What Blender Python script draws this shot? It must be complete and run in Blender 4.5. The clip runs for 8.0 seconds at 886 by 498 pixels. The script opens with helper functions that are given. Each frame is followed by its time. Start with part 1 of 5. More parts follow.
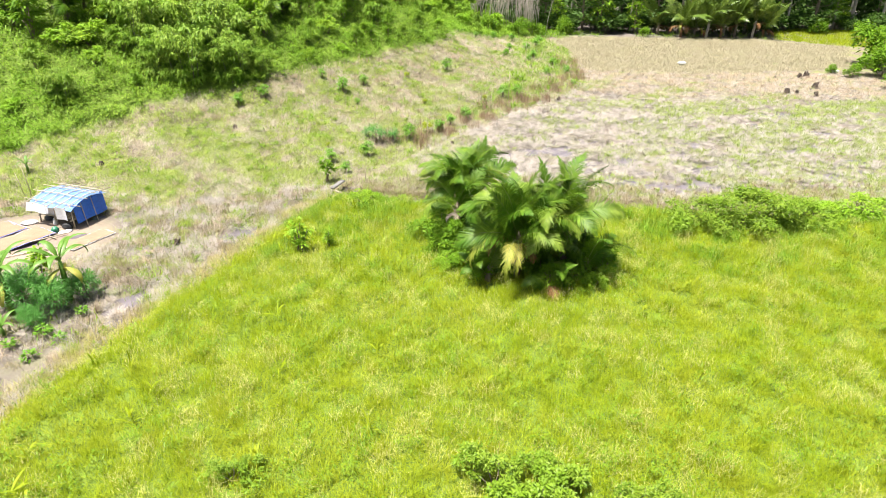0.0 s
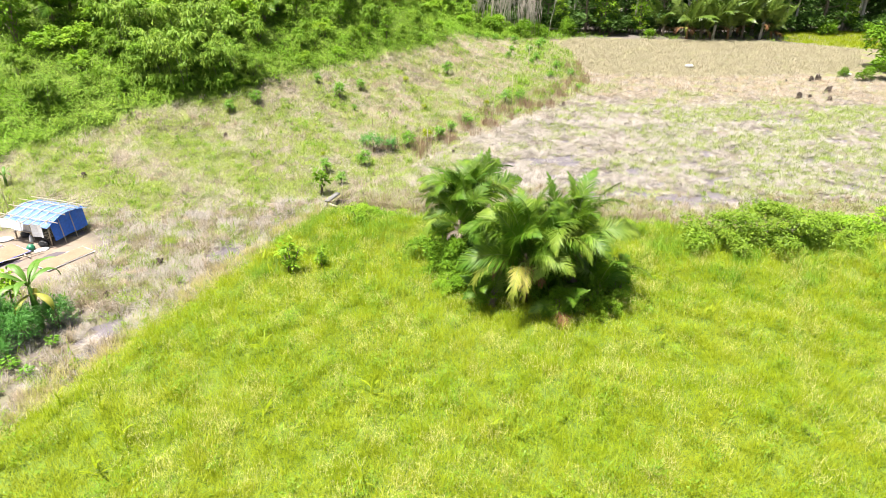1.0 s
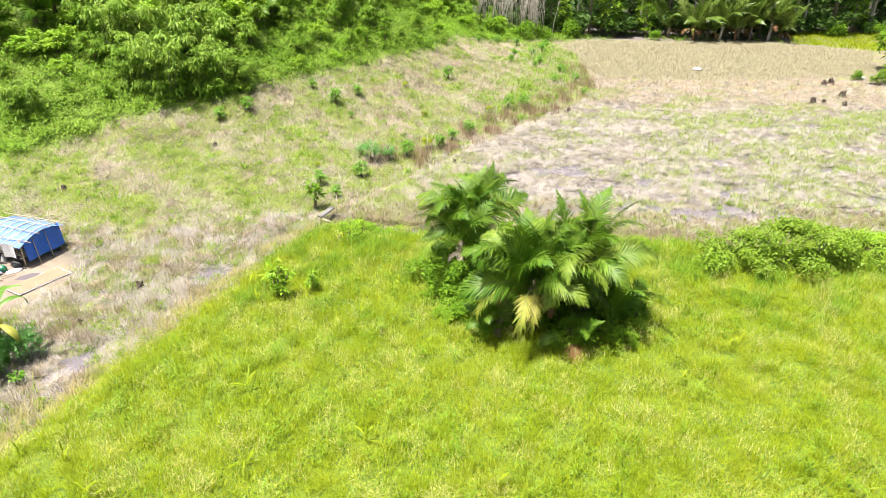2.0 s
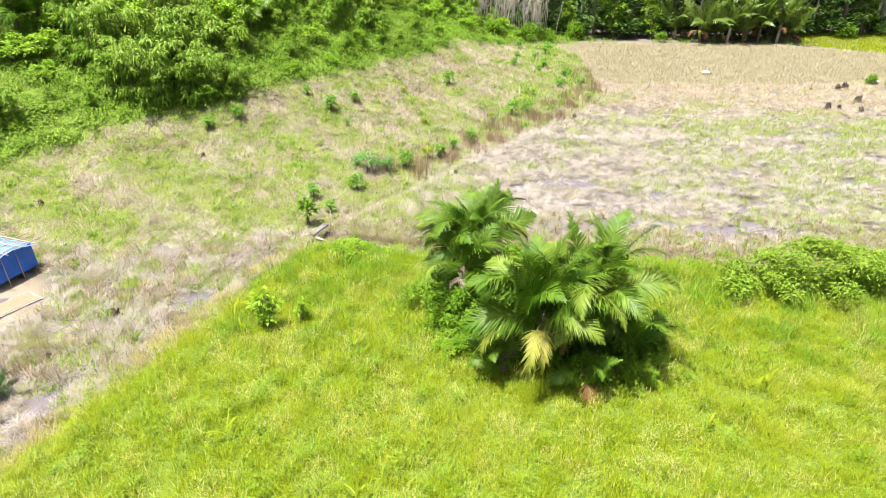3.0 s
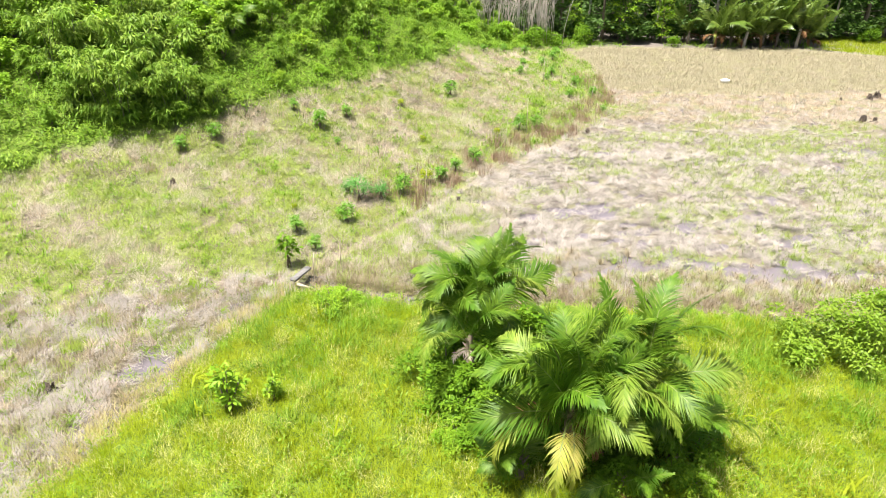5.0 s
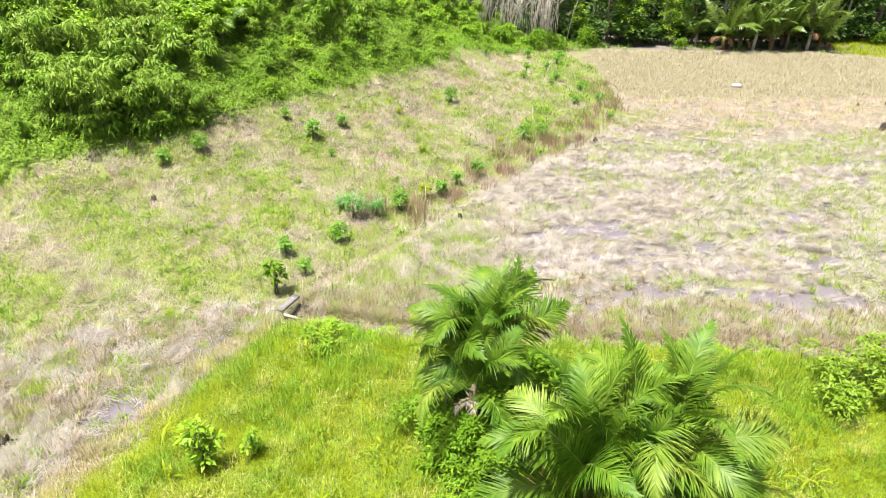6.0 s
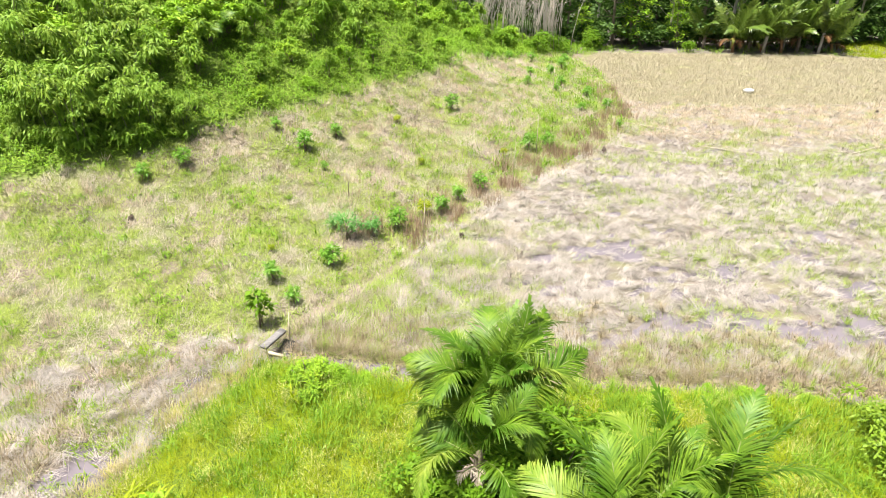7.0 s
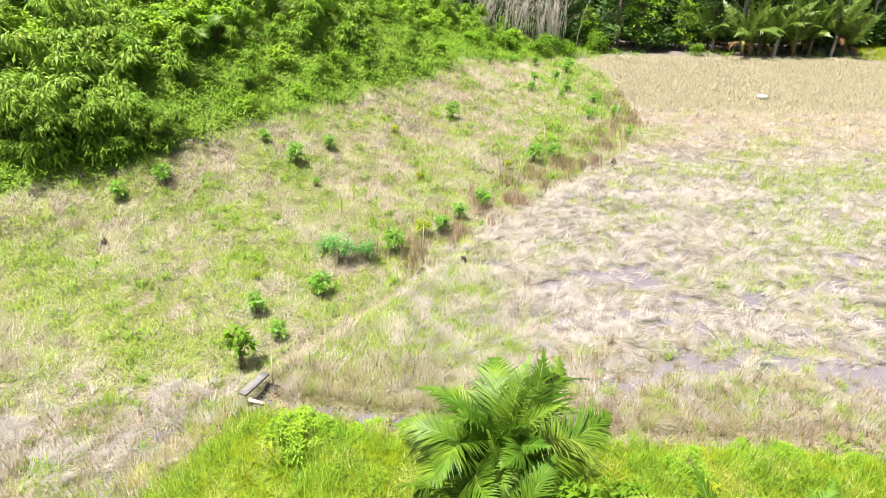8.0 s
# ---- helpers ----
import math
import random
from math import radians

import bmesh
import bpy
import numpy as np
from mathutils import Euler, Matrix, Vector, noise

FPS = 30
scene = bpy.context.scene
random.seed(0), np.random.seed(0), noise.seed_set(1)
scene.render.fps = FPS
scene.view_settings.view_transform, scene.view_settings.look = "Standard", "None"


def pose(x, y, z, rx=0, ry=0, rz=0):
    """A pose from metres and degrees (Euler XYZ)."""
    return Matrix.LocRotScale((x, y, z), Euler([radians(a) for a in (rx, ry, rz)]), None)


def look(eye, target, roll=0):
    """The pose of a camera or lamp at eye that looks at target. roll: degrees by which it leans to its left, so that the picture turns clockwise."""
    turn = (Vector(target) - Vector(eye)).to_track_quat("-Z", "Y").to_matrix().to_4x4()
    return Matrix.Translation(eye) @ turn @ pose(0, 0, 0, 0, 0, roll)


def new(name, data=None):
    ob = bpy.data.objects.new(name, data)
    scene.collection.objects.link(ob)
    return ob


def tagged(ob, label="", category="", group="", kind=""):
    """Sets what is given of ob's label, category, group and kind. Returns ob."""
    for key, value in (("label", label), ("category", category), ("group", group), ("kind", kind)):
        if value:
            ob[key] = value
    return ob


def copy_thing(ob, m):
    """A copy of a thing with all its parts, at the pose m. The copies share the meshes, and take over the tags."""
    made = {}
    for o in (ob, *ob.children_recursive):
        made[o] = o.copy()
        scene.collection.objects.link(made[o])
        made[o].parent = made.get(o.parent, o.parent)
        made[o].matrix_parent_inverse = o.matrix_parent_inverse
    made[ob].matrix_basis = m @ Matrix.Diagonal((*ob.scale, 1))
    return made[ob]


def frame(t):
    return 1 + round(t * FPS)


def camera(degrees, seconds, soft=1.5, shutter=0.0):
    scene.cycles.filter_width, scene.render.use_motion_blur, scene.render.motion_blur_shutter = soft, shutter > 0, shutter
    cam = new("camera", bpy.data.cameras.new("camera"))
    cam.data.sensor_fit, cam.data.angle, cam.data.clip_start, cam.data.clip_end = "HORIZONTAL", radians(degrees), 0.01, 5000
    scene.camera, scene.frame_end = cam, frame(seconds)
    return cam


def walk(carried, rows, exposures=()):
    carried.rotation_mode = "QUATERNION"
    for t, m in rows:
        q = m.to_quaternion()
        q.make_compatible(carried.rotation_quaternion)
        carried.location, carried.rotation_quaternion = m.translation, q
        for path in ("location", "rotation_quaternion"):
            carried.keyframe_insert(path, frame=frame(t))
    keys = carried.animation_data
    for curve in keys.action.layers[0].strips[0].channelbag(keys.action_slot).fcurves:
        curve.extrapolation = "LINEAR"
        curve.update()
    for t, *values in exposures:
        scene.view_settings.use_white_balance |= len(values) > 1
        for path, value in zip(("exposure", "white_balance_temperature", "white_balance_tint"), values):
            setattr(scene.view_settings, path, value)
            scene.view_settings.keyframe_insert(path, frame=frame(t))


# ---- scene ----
cam = camera(67.0, 8.0, soft=0.6)
PATH = [
    (0.0, pose(-0.000, 0.000, 12.500, 63.620, 0, 2.017) @ pose(0, 0, 0, 0, 0, 0.517)),
    (0.5, pose(-0.048, 0.966, 12.455, 63.616, 0, 2.032) @ pose(0, 0, 0, 0, 0, 0.497)),
    (1.0, pose(-0.095, 1.944, 12.410, 63.612, 0, 2.046) @ pose(0, 0, 0, 0, 0, 0.478)),
    (1.5, pose(-0.143, 2.935, 12.366, 63.608, 0, 2.061) @ pose(0, 0, 0, 0, 0, 0.458)),
    (2.0, pose(-0.191, 3.936, 12.321, 63.604, 0, 2.076) @ pose(0, 0, 0, 0, 0, 0.439)),
    (2.5, pose(-0.239, 4.950, 12.276, 63.600, 0, 2.091) @ pose(0, 0, 0, 0, 0, 0.419)),
    (3.0, pose(-0.286, 5.976, 12.231, 63.596, 0, 2.105) @ pose(0, 0, 0, 0, 0, 0.400)),
    (3.5, pose(-0.334, 7.013, 12.187, 63.592, 0, 2.120) @ pose(0, 0, 0, 0, 0, 0.380)),
    (4.0, pose(-0.382, 8.063, 12.142, 63.588, 0, 2.135) @ pose(0, 0, 0, 0, 0, 0.361)),
    (4.5, pose(-0.429, 9.124, 12.097, 63.584, 0, 2.150) @ pose(0, 0, 0, 0, 0, 0.341)),
    (5.0, pose(-0.477, 10.197, 12.052, 63.580, 0, 2.165) @ pose(0, 0, 0, 0, 0, 0.322)),
    (5.5, pose(-0.525, 11.282, 12.007, 63.576, 0, 2.179) @ pose(0, 0, 0, 0, 0, 0.302)),
    (6.0, pose(-0.572, 12.379, 11.963, 63.572, 0, 2.194) @ pose(0, 0, 0, 0, 0, 0.283)),
    (6.5, pose(-0.620, 13.488, 11.918, 63.568, 0, 2.209) @ pose(0, 0, 0, 0, 0, 0.263)),
    (7.0, pose(-0.668, 14.609, 11.873, 63.564, 0, 2.224) @ pose(0, 0, 0, 0, 0, 0.244)),
    (7.5, pose(-0.716, 15.741, 11.828, 63.560, 0, 2.238) @ pose(0, 0, 0, 0, 0, 0.224)),
    (8.0, pose(-0.763, 16.886, 11.783, 63.556, 0, 2.253) @ pose(0, 0, 0, 0, 0, 0.204)),
]
walk(cam, PATH)
scene.view_settings.exposure = 1.5

# ---- sky and sun ----
SUN_UP, SUN_ROUND = 75.0, -112.0
world = bpy.data.worlds.new("world")
scene.world = world
world.use_nodes = True
sky = world.node_tree.nodes.new("ShaderNodeTexSky")
sky.sky_type, sky.sun_disc = "NISHITA", False
sky.sun_elevation, sky.sun_rotation = radians(SUN_UP), radians(SUN_ROUND)
sky.air_density, sky.dust_density, sky.ozone_density = 0.8, 6.0, 0.6
back = world.node_tree.nodes["Background"]
world.node_tree.links.new(sky.outputs[0], back.inputs[0])
back.inputs[1].default_value = 0.065
sun = new("sun", bpy.data.lights.new("sun", "SUN"))
sun.data.energy, sun.data.angle, sun.data.color = 4.5, radians(3.5), (1.0, 0.96, 0.89)
a, e = radians(SUN_ROUND), radians(SUN_UP)
sun.matrix_world = look((0, 0, 60), (-30 * math.sin(a) * math.cos(e), -30 * math.cos(a) * math.cos(e), 60 - 30 * math.sin(e)))

# ---- materials ----
def nodes_of(mat):
    mat.use_nodes = True
    t = mat.node_tree
    return t, t.nodes, t.links, t.nodes["Principled BSDF"]


def noise_node(t, scale, detail=4.0, rough=0.6, stretch=None):
    n = t.nodes.new("ShaderNodeTexNoise")
    n.inputs["Scale"].default_value, n.inputs["Detail"].default_value, n.inputs["Roughness"].default_value = scale, detail, rough
    where = t.nodes.new("ShaderNodeNewGeometry").outputs["Position"]
    if stretch:
        m = t.nodes.new("ShaderNodeMapping")
        m.inputs["Scale"].default_value = stretch
        t.links.new(where, m.inputs[0])
        where = m.outputs[0]
    t.links.new(where, n.inputs["Vector"])
    return n.outputs["Fac"]


def ramp(t, fac, low, high):
    n = t.nodes.new("ShaderNodeMapRange")
    n.inputs["From Min"].default_value, n.inputs["From Max"].default_value = low, high
    t.links.new(fac, n.inputs["Value"])
    return n.outputs["Result"]


def mix(t, fac, one, two):
    n = t.nodes.new("ShaderNodeMix")
    n.data_type = "RGBA"
    for value, socket in ((fac, n.inputs["Factor"]), (one, n.inputs["A"]), (two, n.inputs["B"])):
        sockets = [q for q in n.inputs if q.name == socket.name and q.type == ("VALUE" if socket.name == "Factor" else "RGBA")]
        if isinstance(value, bpy.types.NodeSocket):
            t.links.new(value, sockets[0])
        elif isinstance(value, tuple):
            sockets[0].default_value = (*value, 1)
        else:
            sockets[0].default_value = value
    return [q for q in n.outputs if q.type == "RGBA"][0]


def leaf_material(name, one, two, three, through_light=0.35, rough=0.5, patch=0.35, gloss=0.35):
    """Thin leaves: two shades from leaf to leaf, a third in patches metres wide, light passing through."""
    mat = bpy.data.materials.new(name)
    t, nodes, links, bsdf = nodes_of(mat)
    island = nodes.new("ShaderNodeNewGeometry").outputs["Random Per Island"]
    blend = nodes.new("ShaderNodeMix")
    blend.inputs[0].default_value = 0.45
    links.new(island, blend.inputs[2])
    links.new(ramp(t, noise_node(t, 2.8, 5.0, 0.65), 0.36, 0.64), blend.inputs[3])
    colour = mix(t, blend.outputs[0], one, two)
    colour = mix(t, ramp(t, noise_node(t, patch, 3.0), 0.42, 0.66), colour, three)
    links.new(colour, bsdf.inputs["Base Color"])
    bsdf.inputs["Roughness"].default_value = rough
    bsdf.inputs["Specular IOR Level"].default_value = gloss
    lit = nodes.new("ShaderNodeBsdfTranslucent")
    links.new(colour, lit.inputs["Color"])
    both = nodes.new("ShaderNodeMixShader")
    both.inputs[0].default_value = through_light
    links.new(bsdf.outputs[0], both.inputs[1])
    links.new(lit.outputs[0], both.inputs[2])
    links.new(both.outputs[0], nodes["Material Output"].inputs["Surface"])
    return mat


def solid_material(name, one, two, rough=0.8, scale=3.0, stretch=None, bump=0.0, fine=40.0, metal=0.0):
    mat = bpy.data.materials.new(name)
    t, nodes, links, bsdf = nodes_of(mat)
    colour = mix(t, ramp(t, noise_node(t, scale, 5.0, 0.6, stretch), 0.3, 0.7), one, two)
    colour = mix(t, ramp(t, noise_node(t, fine, 3.0), 0.35, 0.9), colour, tuple(0.7 * v for v in one))
    links.new(colour, bsdf.inputs["Base Color"])
    bsdf.inputs["Roughness"].default_value, bsdf.inputs["Metallic"].default_value = rough, metal
    if bump:
        b = nodes.new("ShaderNodeBump")
        b.inputs["Strength"].default_value, b.inputs["Distance"].default_value = bump, 0.03
        links.new(noise_node(t, fine, 4.0, 0.6, stretch), b.inputs["Height"])
        links.new(b.outputs[0], bsdf.inputs["Normal"])
    return mat


GRASS = leaf_material("lime grass", (0.185, 0.275, 0.005), (0.375, 0.445, 0.016), (0.335, 0.385, 0.022), 0.47, 0.6, 0.5, 0.2)
WEED = leaf_material("field weeds", (0.11, 0.215, 0.008), (0.26, 0.37, 0.02), (0.17, 0.29, 0.013), 0.4, 0.5, 0.6, 0.3)
UPGRASS = leaf_material("upland grass", (0.195, 0.3, 0.025), (0.43, 0.5, 0.11), (0.325, 0.4, 0.08), 0.4, 0.55, 0.4, 0.25)
STRAW = leaf_material("bleached straw", (0.17, 0.15, 0.13), (0.52, 0.475, 0.425), (0.37, 0.335, 0.29), 0.2, 0.7, 0.3, 0.2)
PALESTRAW = leaf_material("sun-bleached slope straw", (0.3, 0.26, 0.2), (0.52, 0.465, 0.38), (0.43, 0.38, 0.295), 0.25, 0.7, 0.3, 0.2)
STUBBLE = leaf_material("rice stubble", (0.2, 0.155, 0.1), (0.42, 0.35, 0.24), (0.33, 0.29, 0.16), 0.25, 0.7, 0.4, 0.2)
SHOOT = leaf_material("pale green shoots", (0.2, 0.31, 0.035), (0.4, 0.49, 0.12), (0.31, 0.41, 0.08), 0.4, 0.55, 0.4, 0.25)
DRYSTALK = leaf_material("dry brown stalks", (0.24, 0.16, 0.1), (0.46, 0.34, 0.24), (0.36, 0.26, 0.18), 0.15, 0.8, 0.6, 0.1)
GOLD = leaf_material("yellowed grass", (0.42, 0.36, 0.13), (0.58, 0.51, 0.23), (0.48, 0.47, 0.16), 0.35, 0.6, 0.4, 0.2)
HEADS = leaf_material("grass seed heads", (0.44, 0.44, 0.11), (0.61, 0.58, 0.24), (0.53, 0.51, 0.16), 0.4, 0.6, 0.4, 0.15)
RICE = leaf_material("ripe rice", (0.32, 0.285, 0.185), (0.45, 0.41, 0.285), (0.39, 0.355, 0.24), 0.3, 0.6, 0.15, 0.2)
BAMBOO = leaf_material("bamboo leaves", (0.06, 0.155, 0.014), (0.36, 0.48, 0.065), (0.18, 0.32, 0.03), 0.35, 0.55, 0.5, 0.2)
BUSH = leaf_material("bush leaves", (0.09, 0.21, 0.012), (0.33, 0.48, 0.028), (0.2, 0.37, 0.018), 0.3, 0.55, 0.4, 0.2)
VINE = leaf_material("vine leaves", (0.0528, 0.1452, 0.0072), (0.1936, 0.3168, 0.0162), (0.1232, 0.2464, 0.0108), 0.3, 0.6, 0.8, 0.15)
LIMEVINE = leaf_material("lime vine leaves", (0.07, 0.155, 0.009), (0.29, 0.4, 0.035), (0.17, 0.29, 0.016), 0.35, 0.5, 0.8, 0.25)
FERN = leaf_material("hillside ferns", (0.06, 0.155, 0.01), (0.29, 0.425, 0.038), (0.17, 0.315, 0.02), 0.33, 0.55, 0.3, 0.2)
DEEP = leaf_material("forest leaves", (0.025, 0.07, 0.012), (0.1, 0.18, 0.025), (0.055, 0.12, 0.016), 0.3, 0.6, 0.3, 0.2)
PALM = leaf_material("palm leaflets", (0.026, 0.085, 0.005), (0.21, 0.325, 0.024), (0.068, 0.165, 0.009), 0.3, 0.5, 0.9, 0.28)
PALMGOLD = leaf_material("sun-bleached palm leaflets", (0.07, 0.155, 0.01), (0.33, 0.4, 0.06), (0.13, 0.23, 0.018), 0.32, 0.5, 0.9, 0.28)
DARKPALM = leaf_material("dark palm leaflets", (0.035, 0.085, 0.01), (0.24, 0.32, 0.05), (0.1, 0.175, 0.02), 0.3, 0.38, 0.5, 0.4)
DEADLEAF = leaf_material("dry yellow palm leaflets", (0.28, 0.32, 0.03), (0.46, 0.38, 0.1), (0.2, 0.28, 0.025), 0.3, 0.6, 0.9)
RUSTLEAF = leaf_material("rust-brown dead palm leaflets", (0.10, 0.045, 0.02), (0.27, 0.15, 0.07), (0.16, 0.075, 0.035), 0.15, 0.75, 0.9, 0.1)
ASHLEAF = leaf_material("bleached dead palm leaflets", (0.42, 0.34, 0.25), (0.62, 0.55, 0.46), (0.5, 0.38, 0.28), 0.2, 0.75, 0.9, 0.1)
TANSTRAW = leaf_material("standing tan grass", (0.36, 0.29, 0.205), (0.6, 0.51, 0.4), (0.5, 0.405, 0.3), 0.32, 0.7, 0.35, 0.15)
BANANA = leaf_material("banana leaf", (0.068, 0.17, 0.017), (0.136, 0.255, 0.034), (0.102, 0.2125, 0.0255), 0.22, 0.45, 1.0, 0.4)
BLUISH = leaf_material("bluish feathery leaves", (0.05, 0.2, 0.03), (0.15, 0.36, 0.065), (0.1, 0.28, 0.045), 0.35, 0.5, 1.0)
CASSAVA = leaf_material("cassava leaves", (0.11, 0.27, 0.02), (0.21, 0.4, 0.04), (0.16, 0.34, 0.03), 0.38, 0.45, 1.0)
BARK = solid_material("bark", (0.16, 0.12, 0.09), (0.26, 0.21, 0.16), 0.9, 2.0, (1, 1, 0.3), 0.6)
PALEBARK = solid_material("pale bark", (0.42, 0.38, 0.33), (0.56, 0.52, 0.46), 0.85, 1.5, (1, 1, 0.3), 0.4)
RIB = solid_material("palm midrib", (0.13, 0.19, 0.035), (0.22, 0.27, 0.07), 0.5)
GREYTWIG = solid_material("grey dead twigs", (0.44, 0.39, 0.34), (0.58, 0.53, 0.46), 0.85, 1.0)
CHAR = solid_material("charred stump", (0.035, 0.028, 0.022), (0.10, 0.07, 0.05), 0.95, 3.0, None, 0.8)
CANE = solid_material("dry bamboo cane", (0.4, 0.34, 0.24), (0.54, 0.48, 0.37), 0.55, 1.5, None, 0.2)
GREENCANE = solid_material("green bamboo cane", (0.08, 0.1, 0.035), (0.15, 0.17, 0.07), 0.6, 1.5)
BROWNBARK = solid_material("brown leaf bases", (0.16, 0.08, 0.035), (0.34, 0.19, 0.09), 0.9, 2.0, (1, 1, 0.3), 0.8)
BOARD = solid_material("weathered board", (0.12, 0.112, 0.107), (0.27, 0.258, 0.246), 0.8, 2.0, (1, 6, 1), 0.4)
TARP = solid_material("blue tarpaulin", (0.015, 0.12, 0.62), (0.02, 0.17, 0.74), 0.42, 2.0, None, 0.3, 9.0)
TARPTOP = solid_material("pale blue tarpaulin", (0.11, 0.215, 0.5), (0.2, 0.325, 0.64), 0.38, 1.5, None, 0.3, 9.0)
WHITETARP = solid_material("white plastic sheet", (0.58, 0.6, 0.64), (0.68, 0.69, 0.71), 0.45, 2.0, None, 0.3, 9.0)
SACK = solid_material("white woven sack", (0.6, 0.6, 0.6), (0.7, 0.7, 0.69), 0.6, 6.0, None, 0.4)
GRAIN = solid_material("drying rice grain", (0.23, 0.16, 0.1), (0.29, 0.21, 0.135), 0.85, 3.0, None, 0.3, 60.0)
# also gives the shaded hole at the ditch its near-black
DARKTHING = solid_material("dark plastic and ditch shade", (0.02, 0.022, 0.025), (0.05, 0.05, 0.05), 0.5)
GREENTUB = solid_material("green plastic", (0.02, 0.16, 0.08), (0.03, 0.2, 0.1), 0.4)
PURPLE = solid_material("violet plastic edge", (0.20, 0.22, 0.62), (0.34, 0.36, 0.72), 0.4)

# ---- lie of the land ----
FOOT = [(-400, 20), (-60, 26), (-24, 28.3), (-13, 30), (-9, 31.3), (-6, 33.2), (-1.5, 40.2), (2, 45.2), (7, 52), (10, 58), (10.3, 72), (8, 84), (4, 110), (-10, 400)]
GREEN_EDGE = [(-14, -400), (-12.9, 5), (-12.6, 13.8), (-11.4, 18), (-10.2, 21.2), (-9.0, 24.3), (-7.9, 27.5), (-6.5, 30.5), (-4.8, 30.2), (-2.6, 30.0), (2.5, 29.7), (7, 29.7), (9.2, 29.4), (19.3, 28.9), (40, 29.5), (400, 30), (400, -400)]
RICE_EDGE = [(10.9, 62.2), (21.6, 62.0), (30, 63.5), (36, 66), (41.5, 77), (33, 81.2), (11.8, 81.5), (9.8, 78.5)]
PATHWAY = [(-24, 27.2), (-15, 29.0), (-12.7, 29.6), (-11.0, 30.5), (-8.9, 31.2), (-7.4, 31.7), (-6.6, 32.2), (-5.3, 33.6), (-3.6, 36.2), (-1.3, 40.0), (2.2, 45.0), (7, 51.6)]
DITCH = [(-6.2, 31.0), (-4.5, 30.85), (-3.0, 30.65), (-1.2, 30.45)]


def from_line(x, y, line):
    """Distance from a line of corners, and +1 on its left, -1 on its right."""
    best, side = np.full(np.shape(x), 1e9), np.zeros(np.shape(x))
    for (ax, ay), (bx, by) in zip(line, line[1:]):
        dx, dy = bx - ax, by - ay
        u = np.clip(((x - ax) * dx + (y - ay) * dy) / (dx * dx + dy * dy), 0, 1)
        d = np.hypot(x - ax - u * dx, y - ay - u * dy)
        near = d < best - 1e-9
        best = np.where(near, d, best)
        side = np.where(near, np.sign(dx * (y - ay) - dy * (x - ax)), side)
    return best, side


def inside(x, y, loop):
    hit = np.zeros(np.shape(x), bool)
    for (ax, ay), (bx, by) in zip(loop, loop[1:] + loop[:1]):
        hit ^= ((ay > y) != (by > y)) & (x < (bx - ax) * (y - ay) / (by - ay + 1e-12) + ax)
    return hit


def signed(x, y, loop):
    d, _ = from_line(x, y, loop + loop[:1])
    return np.where(inside(x, y, loop), d, -d)


def uphill(x, y):
    d, s = from_line(x, y, FOOT)
    return d * s


def waves(x, y, size, seed, octaves=3):
    """Smooth unevenness between about -1 and 1."""
    r = np.random.RandomState(seed)
    total, weight = np.zeros(np.shape(x)), 0.0
    for o in range(octaves):
        for _ in range(5):
            a, p, k = r.uniform(0, 2 * math.pi), r.uniform(0, 2 * math.pi), 2 * math.pi / (size / 2 ** o) * r.uniform(0.7, 1.4)
            total = total + 0.6 ** o * np.sin(k * (x * math.cos(a) + y * math.sin(a)) + p)
        weight += 0.6 ** o * 2.2
    return total / weight


def smooth(v, low, high):
    u = np.clip((v - low) / (high - low), 0, 1)
    return u * u * (3 - 2 * u)


def off_ditch(x, y):
    d, _ = from_line(x, y, DITCH)
    return smooth(d, 0.16, 0.34)


def puddle(x, y):
    """How far a spot lies under shallow water, 0 to 1."""
    near = np.zeros(np.shape(x))
    for px, py, wide, deep, much in ((9.6, 33.3, 2.8, 0.9, 1.25), (13.5, 32.6, 6.0, 0.8, 0.5), (4.5, 32.4, 3.0, 0.6, 0.35), (-9.4, 26.0, 0.8, 1.6, 0.85), (-11.9, 20.5, 0.7, 2.2, 0.85), (20.5, 48.2, 3.0, 0.6, 0.9), (5.0, 38.5, 4.0, 2.0, 0.15), (12.0, 36.5, 5.0, 2.0, 0.2)):
        near = near + much * np.exp(-((x - px) / wide) ** 2 - ((y - py) / deep) ** 2)
    spread = np.interp(y, [30, 36, 48, 60], [0.0, 0.08, -0.1, -0.5]) - 0.12 * (x < -3)
    return smooth(0.8 * waves(0.55 * x, 1.3 * y, 3.0, 61, 4) + 0.7 * waves(0.7 * x, 1.2 * y, 0.9, 64) + near + spread, 0.42, 0.62) * smooth(y - 0.6 * (x > -6), 30.2, 30.9) ** (x > -6)


def height(x, y):
    x, y = np.asarray(x, float), np.asarray(y, float)
    d = np.minimum(uphill(x, y), 70)
    z = 0.19 * np.where(d < 14, np.log1p(np.exp(np.clip(2 * d, -30, 30))) / 2, d) + 0.22 * np.maximum(0, d - 8)
    z = z + smooth(d, 1, 6) * 0.16 * waves(x, y, 6, 3) + smooth(d, 12, 20) * 0.5 * waves(x, y, 11, 4)
    g = signed(x, y, GREEN_EDGE)
    z = z + smooth(g, -0.2, 1.2) * (0.34 + 0.10 * waves(x, y, 3.5, 5))
    ditch, _ = from_line(x, y, DITCH)
    z = z - 0.30 * (1 - smooth(ditch, 0.10, 0.36))
    flat = (1 - smooth(d, -0.5, 1.0)) * (1 - smooth(g, -0.4, 0.2))
    z = z + flat * (0.05 * waves(x, y, 3.2, 6, 4) + 0.045 - 0.14 * puddle(x, y))
    return z


